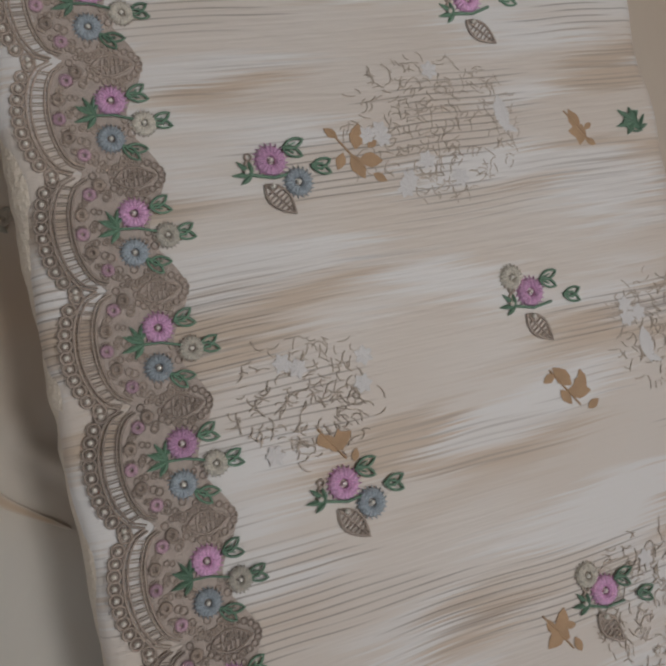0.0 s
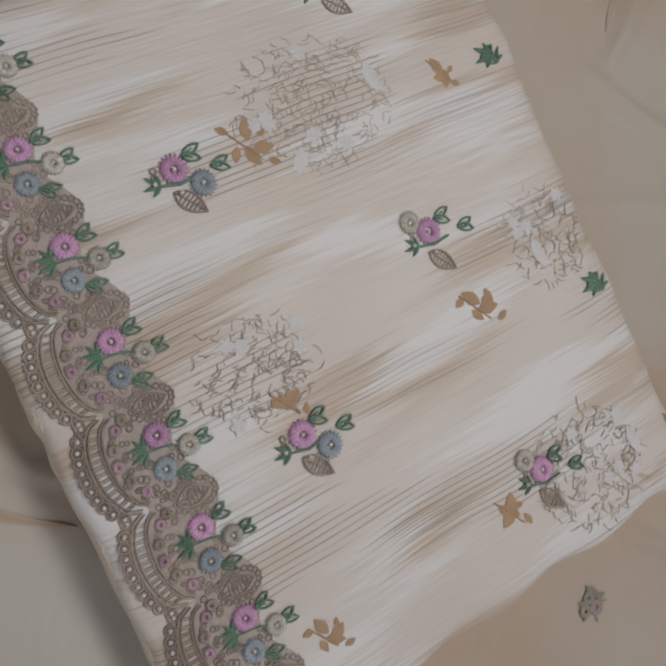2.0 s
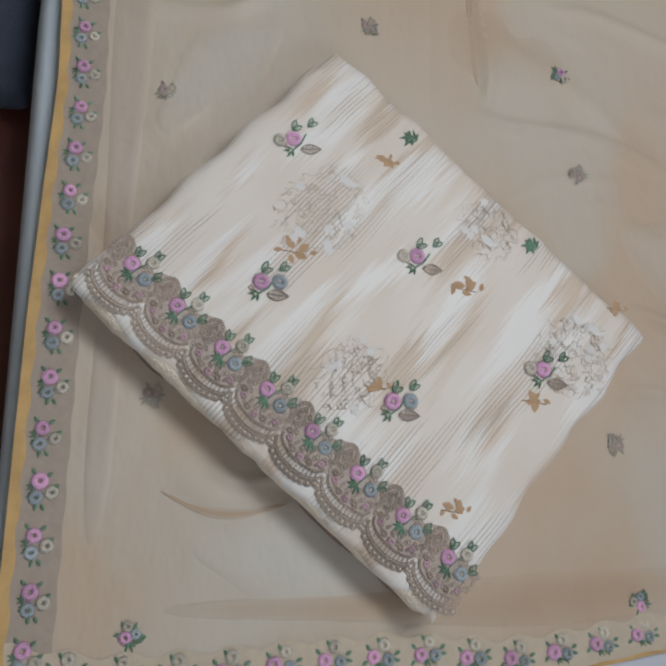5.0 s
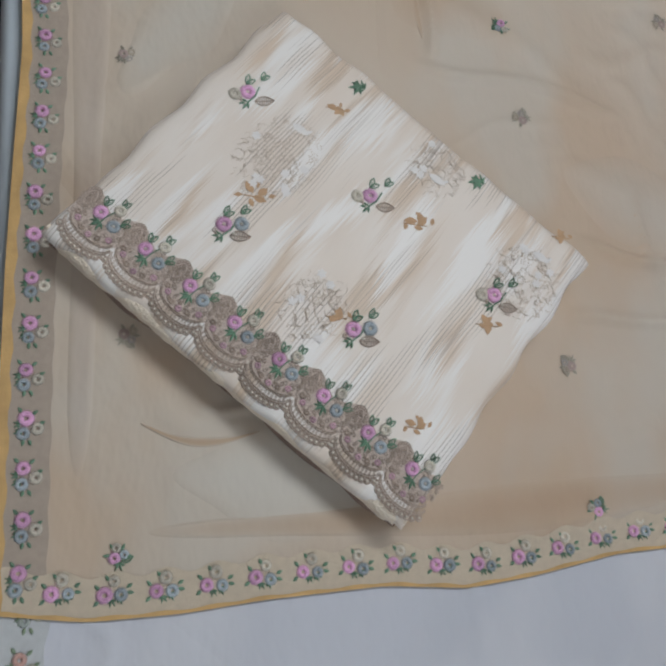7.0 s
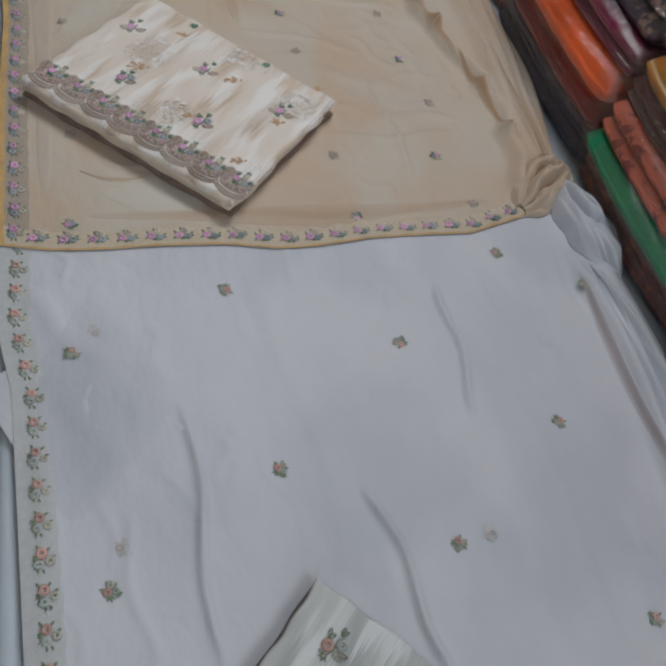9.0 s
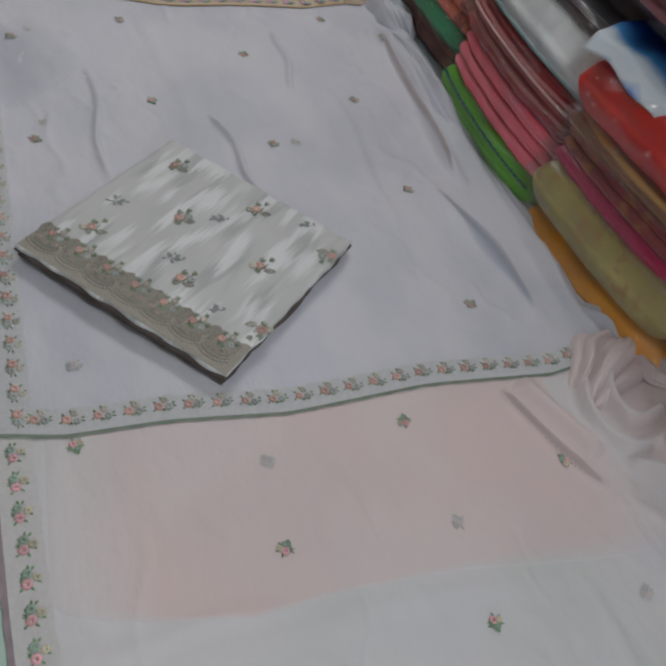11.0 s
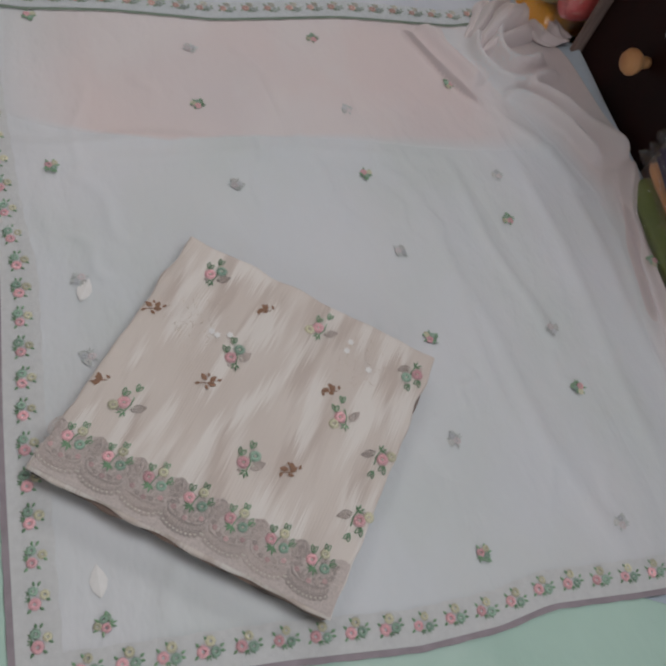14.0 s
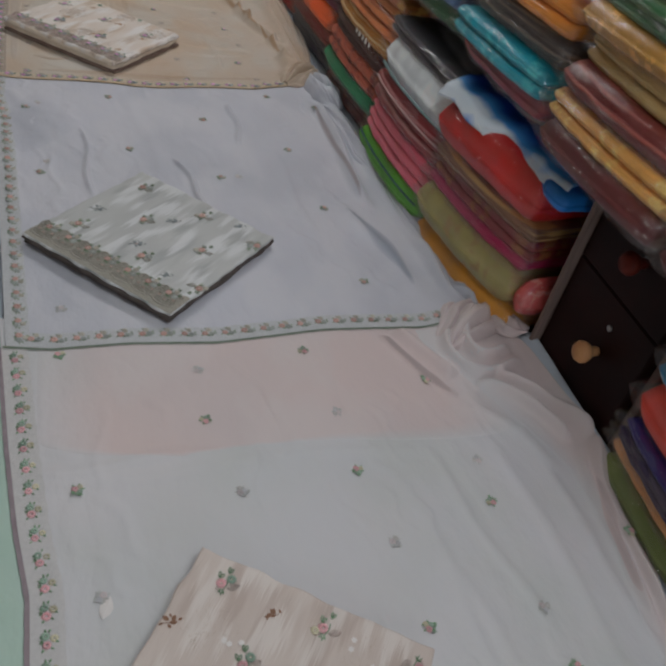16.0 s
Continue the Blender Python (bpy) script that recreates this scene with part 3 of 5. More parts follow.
def packet(y0, y1, z0, z1, x0, rgb, label, rgb2=(220, 190, 120), kind="plain", layers=2, sleeve=True, turn=0.0, depth=0.27, lean=0.0, bow=0.007):
    """One packet: stacked folds of cloth in a clear sleeve, its long rim towards the mattress."""
    seed = len(GOODS) + int(abs(y0 * 100))
    key = (rgb, rgb2, kind)
    if key not in GOODS:
        GOODS[key] = goods("packet_cloth", lin(*rgb), lin(*rgb2), kind)
    w, h = y1 - y0, z1 - z0
    ob = tagged(new("cloth_packet"), label, "cloth packet", "packets on the cabinet shelves")
    ob.matrix_world = pose(x0, y0, z0, 0, lean, turn)

    def lift(X, Y):
        return bow * np.sin(np.pi * np.clip(Y / w, 0, 1)) - bow * 0.5

    step = h / layers
    r = random.Random(seed)
    for i in range(layers):
        off = r.uniform(0, 0.008)
        me = pillow("folded_layer", depth - off, w - off, step * 1.05, min(step * 0.52, 0.034), GOODS[key], 8, 14, 0.0035, seed + i, 0.005, lift)
        puff(me, w, depth)
        lay = part("folded_layer", me, None, ob)
        lay.location = (off, off * 0.5, i * step)
    if sleeve:
        me = pillow("plastic_sleeve", depth + 0.02, w + 0.03, h + 0.006, min(h * 0.5, 0.03), SLEEVE, 12, 26, 0.012, seed + 9, 0.016, lift)
        puff(me, w, depth)
        sl = part("plastic_sleeve", me, None, ob, "crinkled clear plastic")
        sl.location = (-0.007, -0.015, -0.002)
    return ob


# stack of six beside the drawers, askew on its shelf
packet(-1.275, -0.930, -0.008, 0.040, 0.897, (212, 146, 44), "orange-gold folded cloth packet at the bottom", (170, 120, 60), "plain", 1, True, 9, bow=0.004)
packet(-1.262, -0.915, 0.040, 0.126, 0.888, (156, 146, 88), "thick olive folded cloth with coral end in plastic", (166, 138, 86), "figured", 1, True, 9.5, bow=0.004)
packet(-1.262, -0.920, 0.124, 0.150, 0.892, (164, 36, 82), "magenta folded cloth packet", layers=1, turn=9.5, bow=0.004)
packet(-1.262, -0.920, 0.149, 0.187, 0.897, (132, 44, 50), "maroon folded cloth packet in plastic", (160, 96, 56), "figured", 2, True, 9, bow=0.004)
packet(-1.258, -0.920, 0.186, 0.214, 0.892, (124, 88, 64), "brown and gold folded cloth packet", (196, 156, 96), "striped", 1, True, 9.5, bow=0.006)
packet(-1.250, -0.905, 0.212, 0.298, 0.884, (190, 24, 20), "plump bright red folded cloth packet", layers=1, turn=9.5, bow=0.010)
# coral pouch end
packet(-1.300, -1.252, 0.036, 0.122, 0.915, (204, 88, 84), "coral pouch end in crumpled plastic", (230, 150, 140), "figured", 1, True, 8, 0.12)
# stack with green and pink
lime = packet(-0.925, -0.545, -0.004, 0.058, 0.842, (86, 166, 34), "lime green folded cloth packet with blue piping", (30, 90, 90), "plain", 1, True, 3, bow=0.004)


def front_line(w, z, r, dashes, out):
    """Stitching along a packet's rounded front: a line of dashes, or one unbroken piping."""
    bm = bmesh.new()
    for i in range(dashes):
        a, b = (i + 0.0) / dashes, (i + (0.62 if dashes > 1 else 1.0)) / dashes
        for k in range(1 if dashes > 1 else 24):
            n = 1 if dashes > 1 else 24
            p, q = a + (b - a) * k / n, a + (b - a) * (k + 1) / n
            ends = [Vector((0.022 * (0.7 - math.sin(math.pi * t) ** 0.7) + out, w * t, z + 0.004 * math.sin(math.pi * t))) for t in (0.04 + 0.92 * p, 0.04 + 0.92 * q)]
            d = ends[1] - ends[0]
            m = Matrix.Translation((ends[0] + ends[1]) / 2) @ d.to_track_quat("Z", "Y").to_matrix().to_4x4()
            bmesh.ops.create_cone(bm, cap_ends=True, segments=6, radius1=r, radius2=r, depth=d.length * 1.05, matrix=m)
    return bm


part("piping", front_line(0.38, 0.046, 0.0026, 26, 0.002), plain("teal_piping", lin(24, 84, 96), 0.5, 0.1, 60), lime, "dashed teal piping stitches")
packet(-0.925, -0.560, 0.058, 0.130, 0.850, (214, 100, 118), "pink folded cloth packet of three layers", (150, 70, 80), "plain", 3, True, 3, bow=0.004)
wine = packet(-0.920, -0.550, 0.130, 0.196, 0.852, (140, 42, 46), "maroon folded cloth with pale piping in plastic", (196, 130, 130), "striped", 2, True, 3, bow=0.004)
part("piping", front_line(0.37, 0.050, 0.0024, 1, 0.001), plain("pale_pink_piping", lin(214, 176, 172), 0.5, 0.1, 60), wine, "pale pink piping")
plump = packet(-0.935, -0.560, 0.196, 0.285, 0.850, (224, 230, 232), "plump white folded cloth packet", (230, 230, 230), "plain", 1, False, 3, bow=0.006)
part("piping", front_line(0.375, 0.020, 0.0035, 1, 0.006), plain("grey_green_piping", lin(120, 150, 150), 0.5, 0.1, 60), plump, "grey-green lower edge")
packet(-0.930, -0.540, 0.285, 0.318, 0.865, (70, 68, 72), "grey and black striped cloth packet", (170, 170, 175), "striped", 2, True, 4)
# stack with emerald
packet(-0.530, -0.170, -0.004, 0.052, 0.862, (92, 36, 36), "dark maroon patterned cloth packet", (150, 84, 50), "figured", 2, True, 3)
packet(-0.540, -0.165, 0.052, 0.096, 0.845, (20, 128, 84), "emerald green folded cloth packet", layers=1, turn=3)
packet(-0.545, -0.170, 0.096, 0.152, 0.845, (186, 92, 66), "coral patterned cloth packet in shiny plastic", (120, 40, 36), "figured", 2, True, 3)
packet(-0.540, -0.170, 0.152, 0.194, 0.858, (74, 34, 36), "dark wine folded cloth packet", layers=2, turn=3)
gold = packet(-0.545, -0.175, 0.194, 0.240, 0.850, (176, 116, 34), "golden brown glossy cloth packet", (230, 200, 150), "striped", 1, True, 3)
packet(-0.560, -0.190, 0.240, 0.290, 0.858, (224, 138, 86), "peach folded cloth packet", (176, 90, 30), "striped", 2, True, 3)
packet(-0.555, -0.185, 0.290, 0.335, 0.866, (160, 92, 36), "brown gold cloth packet in plastic", (214, 160, 80), "figured", 2, True, 3)
bm = bmesh.new()
for i, w in enumerate((0.010, 0.014, 0.012, 0.016, 0.012)):
    board(bm, -0.0125, -0.0115, 0.05 + 0.022 * i, 0.05 + 0.022 * i + w * 0.8, 0.018, 0.029, 0)
part("printed_marking", bm, WHITE_MARK, gold, "row of plain white bars")
# far stack
packet(-0.150, 0.245, -0.004, 0.058, 0.850, (34, 36, 66), "navy folded cloth packet", layers=2, turn=2)
packet(-0.155, 0.240, 0.058, 0.105, 0.838, (120, 22, 22), "dark red folded cloth packet", layers=1, turn=2)
packet(-0.150, 0.245, 0.105, 0.165, 0.828, (226, 92, 30), "bright orange folded cloth packet", (180, 50, 20), "plain", 1, True, 2)
packet(-0.155, 0.240, 0.165, 0.215, 0.842, (112, 30, 62), "purple maroon folded cloth packet", layers=2, turn=2)
packet(-0.150, 0.240, 0.215, 0.330, 0.852, (44, 38, 58), "dark patterned cloth packet in plastic", (150, 120, 110), "figured", 3, True, 2)
packet(0.265, 0.66, -0.004, 0.070, 0.85, (150, 40, 30), "brick red folded cloth packet", layers=2, turn=1)
packet(0.265, 0.66, 0.070, 0.150, 0.845, (206, 96, 40), "rust orange folded cloth packet", layers=2, turn=1)
packet(0.265, 0.66, 0.150, 0.300, 0.85, (60, 50, 70), "dark violet folded cloth packet", layers=3, turn=1)
# upper shelf
UP = [(-0.80, -0.45, [(36, 96, 54, 0.05), (30, 90, 150, 0.05), (206, 110, 124, 0.07), (120, 60, 40, 0.06), (206, 130, 50, 0.05)]),
      (-1.17, -0.82, [(164, 78, 88, 0.042), (20, 150, 168, 0.045), (70, 64, 62, 0.06), (222, 140, 44, 0.05), (200, 120, 40, 0.05), (208, 110, 110, 0.06)]),
      (-1.53, -1.19, [(96, 30, 34, 0.05), (226, 166, 86, 0.045), (110, 36, 36, 0.05), (200, 170, 110, 0.045), (190, 140, 60, 0.04), (60, 110, 70, 0.04), (206, 150, 140, 0.06)]),
      (-1.90, -1.55, [(110, 36, 40, 0.05), (140, 60, 50, 0.06), (90, 40, 60, 0.05), (180, 120, 70, 0.06), (60, 60, 90, 0.06)]),
      (-0.42, -0.06, [(160, 80, 40, 0.06), (110, 40, 40, 0.05), (190, 120, 60, 0.06), (60, 80, 60, 0.06), (170, 60, 50, 0.06)]),
      (-0.03, 0.34, [(120, 60, 30, 0.06), (60, 40, 60, 0.06), (190, 90, 40, 0.06), (150, 40, 40, 0.06)])]
NAMES = {0: "plain", 1: "figured", 2: "striped"}
for y0, y1, pile in UP:
    z = 0.363
    for i, (r, g, b, h) in enumerate(pile):
        hue = "red-brown" if r > g + 40 and g < 80 else "golden" if r > 180 and b < 110 else "green" if g > r + 20 and g > b else "blue" if b > r + 20 else "rose" if r > 150 else "dark"
        packet(y0 + rnd.uniform(0, 0.02), y1 + rnd.uniform(-0.02, 0), z, z + h, 0.872 + rnd.uniform(-0.01, 0.012) + (0.012 if i > 3 else 0), (r, g, b),
               f"{hue} folded cloth packet in glossy plastic on the upper shelf", (min(255, r + 60), min(255, g + 50), min(255, b + 40)), NAMES[i % 3], 1 + i % 2, True, rnd.uniform(1, 5), bow=0.006)
        z += h
# stack beyond the drawers
packet(-1.96, -1.590, -0.01, 0.050, 0.915, (96, 110, 40), "olive green folded cloth packet", layers=1, turn=-2)
packet(-1.96, -1.590, 0.049, 0.071, 0.915, (196, 140, 90), "tan orange folded cloth packet", layers=1, turn=-2)
packet(-1.96, -1.590, 0.070, 0.092, 0.915, (60, 48, 74), "dark plum folded cloth packet", layers=2, turn=-2)
packet(-1.96, -1.590, 0.090, 0.120, 0.915, (34, 26, 110), "deep blue folded cloth packet in plastic", layers=1, turn=-2)
packet(-1.96, -1.590, 0.118, 0.200, 0.915, (226, 56, 30), "bright red-orange folded cloth packet", layers=1, turn=-2)
packet(-1.96, -1.590, 0.200, 0.275, 0.915, (70, 140, 180), "sky blue folded cloth packet in plastic", (200, 220, 230), "figured", 2, True, -2)

# blue and white tie-dye cloth thrown over the red packet
def tie_dye():
    n = Nodes("blue_white_tie_dye")
    xyz = n.t.nodes.new("ShaderNodeSeparateXYZ")
    n.link(n.coord.outputs["Object"], xyz.inputs[0])
    across = n.math("ADD", xyz.outputs[0], n.math("MULTIPLY", xyz.outputs[1], 0.168))
    across = n.math("ADD", n.math("DIVIDE", n.math("SUBTRACT", across, 0.68), 0.16), n.math("MULTIPLY", n.noise(16, 2.0), 0.3))
    col = n.ramp(across, ((0.10, lin(40, 130, 216)), (0.17, lin(224, 234, 242)), (0.30, lin(216, 230, 242)), (0.38, lin(70, 160, 230)), (0.55, lin(12, 84, 190)),
                          (0.70, lin(10, 60, 160)), (0.78, lin(206, 222, 238)), (0.95, lin(40, 120, 206))))
    return n.done(col, 0.45, n.noise(80, 3.0), 0.3, 0.002)


drape = tagged(new("tie_dye_cloth"), "blue and white tie-dyed cloth draped over a red packet", "cloth")
S, T = np.meshgrid(np.linspace(0, 1, 26), np.linspace(0, 1, 60))
prof_x = np.interp(S, [0, 0.5, 0.8, 1], [0.25, 0.045, 0.008, -0.006])
prof_z = np.interp(S, [0, 0.5, 0.8, 1], [0.334, 0.330, 0.318, 0.296])
along = -0.90 - 0.37 * T
X = 0.838 + 0.062 * T + prof_x + (0.003 * np.sin(T * 14) + 0.020 * np.clip((T - 0.45) / 0.05, 0, 1)) * S
Y = along + 0.15 * prof_x
Z = prof_z + 0.003 * np.sin(T * 22 + S * 5) + 0.004 * np.sin(T * 9) * S - 0.006 * T
drape_ob = part("draped_layer", from_grid("draped_layer", X, Y, Z, tie_dye()), None, drape)
drape_ob.modifiers.new("thickness", "SOLIDIFY").thickness = 0.004
me = pillow("folded_layer", 0.16, 0.09, 0.034, 0.015, drape_ob.data.materials[0], 8, 8, 0.01, 4, 0.01)
fold = part("folded_layer", me, None, drape)
fold.location = (0.905, -1.290, 0.272)

# ---- folded suit pieces lying on the dupattas ----
ROLL_CREAM = plain("cream_satin", lin(230, 217, 200), 0.45, 0.06, 55, 0.7)
NAP = print_cloth("beige_slub_print", lin(226, 217, 209), lin(207, 186, 165), lin(122, 106, 94), lin(235, 232, 230), 0.62)
NAP_GREEN = print_cloth("sage_slub_print", lin(188, 191, 190), lin(160, 164, 165), lin(140, 145, 146), lin(214, 217, 219), 0.15)
NAP_PINK = print_cloth("rose_beige_slub_print", lin(210, 198, 190), lin(190, 174, 165), lin(168, 150, 140), lin(222, 214, 208), 0.22)
# lower and middle folds, darker than the fabric on top
DARK_EDGE = plain("grey_brown_fold", lin(92, 84, 80), 0.7, 0.25, 60)
TAUPE_EDGE = plain("taupe_fold", lin(132, 112, 102), 0.7, 0.2, 60)


def folded_suit(A, D, B, layers, label, group="folded suit pieces"):
    """An Empty at corner A, local x along the embroidered rim towards D, local y towards B; layers of (height, inset, material)."""
    w, d = math.dist(A, D), math.dist(A, B)
    ang = math.degrees(math.atan2(D[1] - A[1], D[0] - A[0]))
    ob = tagged(new("folded_suit_piece"), label, "folded fabric", group)
    ob.matrix_world = pose(A[0], A[1], 0.004, 0, 0, ang)
    z = 0.0
    for i, (h, inset, m, nm) in enumerate(layers):
        me = pillow(nm, w - 2 * inset, d - inset, h, min(h * 0.55, 0.012), m, 60, 50, 0.0006, i + int(A[1] * 50), 0.0045)
        lay = part(nm, me, None, ob)
        lay.location = (inset, inset * 0.8, z)
        z += h * 0.93
    return ob, z


suit_beige, TB = folded_suit((0.010, -0.083), (0.270, -0.302), (0.197, 0.132), [(0.011, 0.001, TAUPE_EDGE, "lower_fold"), (0.012, 0.002, ROLL_CREAM, "middle_fold"), (0.015, 0.0, NAP, "top_fold")],
                             "cream slub suit fabric folded square with embroidered scalloped border")
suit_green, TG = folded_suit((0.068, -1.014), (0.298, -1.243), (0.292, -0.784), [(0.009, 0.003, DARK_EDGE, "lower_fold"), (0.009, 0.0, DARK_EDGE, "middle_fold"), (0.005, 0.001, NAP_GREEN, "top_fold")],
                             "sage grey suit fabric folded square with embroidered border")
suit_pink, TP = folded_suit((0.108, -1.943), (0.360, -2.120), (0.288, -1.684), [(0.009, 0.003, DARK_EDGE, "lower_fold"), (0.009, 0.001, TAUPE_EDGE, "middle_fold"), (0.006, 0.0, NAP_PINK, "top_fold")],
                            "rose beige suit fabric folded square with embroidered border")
# puffed rim of the cream piece: its cloth rolled under along the embroidered side
bm = bmesh.new()
n = 120
rings = []
for i in range(n + 1):
    s = i / n
    end = min(1, 14 * s + 0.35, 14 * (1 - s) + 0.35)
    puffy = 1 + 0.22 * noise.noise(Vector((s * 13, 2, 0))) + 0.12 * noise.noise(Vector((s * 34, 5, 0)))
    ru, rw = 0.0085 * puffy * end, 0.0088 * end
    drop = 0.0012 * noise.noise(Vector((s * 9, 8, 0)))
    rings.append([bm.verts.new((0.338 * s, 0.0062 + ru * math.cos(a), TB - rw + drop - 0.0006 + rw * math.sin(a))) for a in (2 * math.pi * k / 14 for k in range(14))])
for a, b in zip(rings, rings[1:]):
    for k in range(14):
        bm.faces.new((a[k], a[(k + 1) % 14], b[(k + 1) % 14], b[k])).smooth = True
part("rolled_rim", bm, ROLL_CREAM, suit_beige, "puffy cream satin rim")

# dark mats on the floor left of the mattress
mat1 = part("floor_mat", pillow("floor_mat", 0.9, 1.2, 0.05, 0.02, DARK_MAT, 10, 14, 0.01, 3), None)
mat1.location = (-0.955, 0.125, FZ)
tagged(mat1, "dark blue-grey padded mat on the floor", "mat", "floor mats")
mat2 = part("floor_mat", pillow("floor_mat", 0.9, 0.9, 0.05, 0.02, DARK_MAT, 10, 14, 0.01, 5), None)
mat2.location = (-0.95, -1.1, FZ)
tagged(mat2, "dark blue-grey padded mat on the floor", "mat", "floor mats")

# ---- embroidery ----
def cord(bm, pts, r, closed=False, sides=4):
    """A stitched cord of radius r along points (x, y, z)."""
    P = [Vector(p) for p in pts]
    n = len(P)
    rings = []
    for i, p in enumerate(P):
        a = P[(i - 1) % n] if closed or i else p
        b = P[(i + 1) % n] if closed or i < n - 1 else p
        t = (b - a).normalized()
        side = Vector((-t.y, t.x, 0)).normalized()
        up = t.cross(side)
        rings.append([bm.verts.new(p + side * (r * math.cos(k)) + up * (r * math.sin(k))) for k in (2 * math.pi * j / sides + 0.4 for j in range(sides))])
    pairs = list(zip(rings, rings[1:])) + ([(rings[-1], rings[0])] if closed else [])
    for a, b in pairs:
        for j in range(sides):
            bm.faces.new((a[j], a[(j + 1) % sides], b[(j + 1) % sides], b[j])).smooth = True


def ringlet(bm, x, y, r, t, z=0.0004, seg=10):
    cord(bm, [(x + r * math.cos(a), y + r * math.sin(a), z) for a in (2 * math.pi * i / seg for i in range(seg))], t, True, 4)


def leaf(bm, x, y, ang, length, width, z=0.0005, lift=0.0009):
    """A satin-stitch leaf with a raised midrib, from its base outward."""
    c, s = math.cos(ang), math.sin(ang)
    prof = ((0, 0.12), (0.25, 0.8), (0.5, 1.0), (0.75, 0.65), (1.0, 0.04))
    rows = []
    for k, w in prof:
        row = []
        for side, h in ((-1, 0.0), (0, lift), (1, 0.0)):
            px, py = k * length, side * w * width / 2
            row.append(bm.verts.new((x + px * c - py * s, y + px * s + py * c, z + h * (0.3 + w * 0.7))))
        rows.append(row)
    for a, b in zip(rows, rows[1:]):
        for j in (0, 1):
            bm.faces.new((a[j], b[j], b[j + 1], a[j + 1]))


def open_leaf(bm, x, y, ang, length, width):
    """A leaf stitched in outline with a vein."""
    c, s = math.cos(ang), math.sin(ang)
    prof = [(k, math.sin(math.pi * k) ** 0.8 * width / 2) for k in (i / 7 for i in range(8))]
    ring = [(k, w) for k, w in prof] + [(k, -w) for k, w in prof[-2:0:-1]]
    cord(bm, [(x + k * length * c - w * s, y + k * length * s + w * c, 0.0006) for k, w in ring], 0.00052, True)
    cord(bm, [(x, y, 0.0005), (x + c * length * 0.6, y + s * length * 0.6, 0.0005)], 0.0003)


def rose_mesh(name, r, material):
    """A ring-stitched rose: raised spokes, open eye, picot stitches round the rim."""
    bm = bmesh.new()
    seg = 36
    rings = []
    for k, z in ((0.26, 0.0), (0.30, 0.22), (0.45, 0.34), (0.68, 0.34), (0.86, 0.22), (0.94, 0.02)):
        rings.append([bm.verts.new((r * k * math.cos(a), r * k * math.sin(a), r * (z + (0.04 if i % 2 else -0.03) * (z > 0.1)) + 0.0002)) for i, a in ((i, 2 * math.pi * i / seg) for i in range(seg))])
    for a, b in zip(rings, rings[1:]):
        for i in range(seg):
            bm.faces.new((a[i], b[i], b[(i + 1) % seg], a[(i + 1) % seg]))
    for i in range(20):
        a = 2 * math.pi * i / 20
        leaf(bm, r * 0.84 * math.cos(a), r * 0.84 * math.sin(a), a + 0.5, r * 0.34, r * 0.11, 0.0004, 0.0005)
    me = bpy.data.meshes.new(name)
    bm.to_mesh(me)
    bm.free()
    me.materials.append(material)
    return me


def bead_mesh(r, material):
    bm = bmesh.new()
    bmesh.ops.create_uvsphere(bm, u_segments=8, v_segments=5, radius=r)
    me = bpy.data.meshes.new("bead")
    bm.to_mesh(me)
    bm.free()
    me.materials.append(material)
    return smooth(me)


BEAD = plain("clear_sequin", lin(236, 230, 220), 0.15, 0.1, 300, 0.0, Specular_IOR_Level=0.9)
BROWN_PRINT = plain("brown_leaf_print", lin(188, 154, 120), 0.7, 0.15, 120)
BROWN_PRINT_2 = plain("dark_brown_leaf_print", lin(142, 106, 84), 0.7, 0.15, 120)
GREY_PRINT = plain("grey_leaf_print", lin(140, 148, 150), 0.7, 0.15, 120)
WHITE_PRINT = plain("white_blossom_print", lin(226, 222, 220), 0.7, 0.04, 120)
VINE_PRINT = plain("taupe_vine_print", lin(200, 185, 170), 0.7, 0.15, 120)


class Palette:
    def __init__(self, tag, pink, blue, cream, green, taupe, net):
        m = {k: thread(f"{tag}_{k}_thread", lin(*v)) for k, v in (("pink", pink), ("blue", blue), ("cream", cream), ("green", green), ("taupe", taupe))}
        self.pink = rose_mesh("pink_rose", 0.0056, m["pink"])
        self.blue = rose_mesh("blue_rose", 0.0051, m["blue"])
        self.cream = rose_mesh("cream_rose", 0.0047, m["cream"])
        self.mini = rose_mesh("tiny_rosette", 0.0024, thread(f"{tag}_mauve_thread", lin(*[int(0.55 * a + 0.45 * b) for a, b in zip(pink, taupe)])))
        self.mini2 = rose_mesh("tiny_rosette", 0.0024, m["taupe"])
        self.green, self.taupe = m["green"], m["taupe"]
        self.net = plain(f"{tag}_net", lin(*net), 0.8, 0.12, 420, 0.5)
        self.bead = bead_mesh(0.00095, BEAD)
        self.cache = {}

    def get(self, key, build):
        if key not in self.cache:
            bm = bmesh.new()
            m = build(bm)
            me = bpy.data.meshes.new(key)
            bm.to_mesh(me)
            bm.free()
            me.materials.append(m)
            self.cache[key] = me
        return self.cache[key]


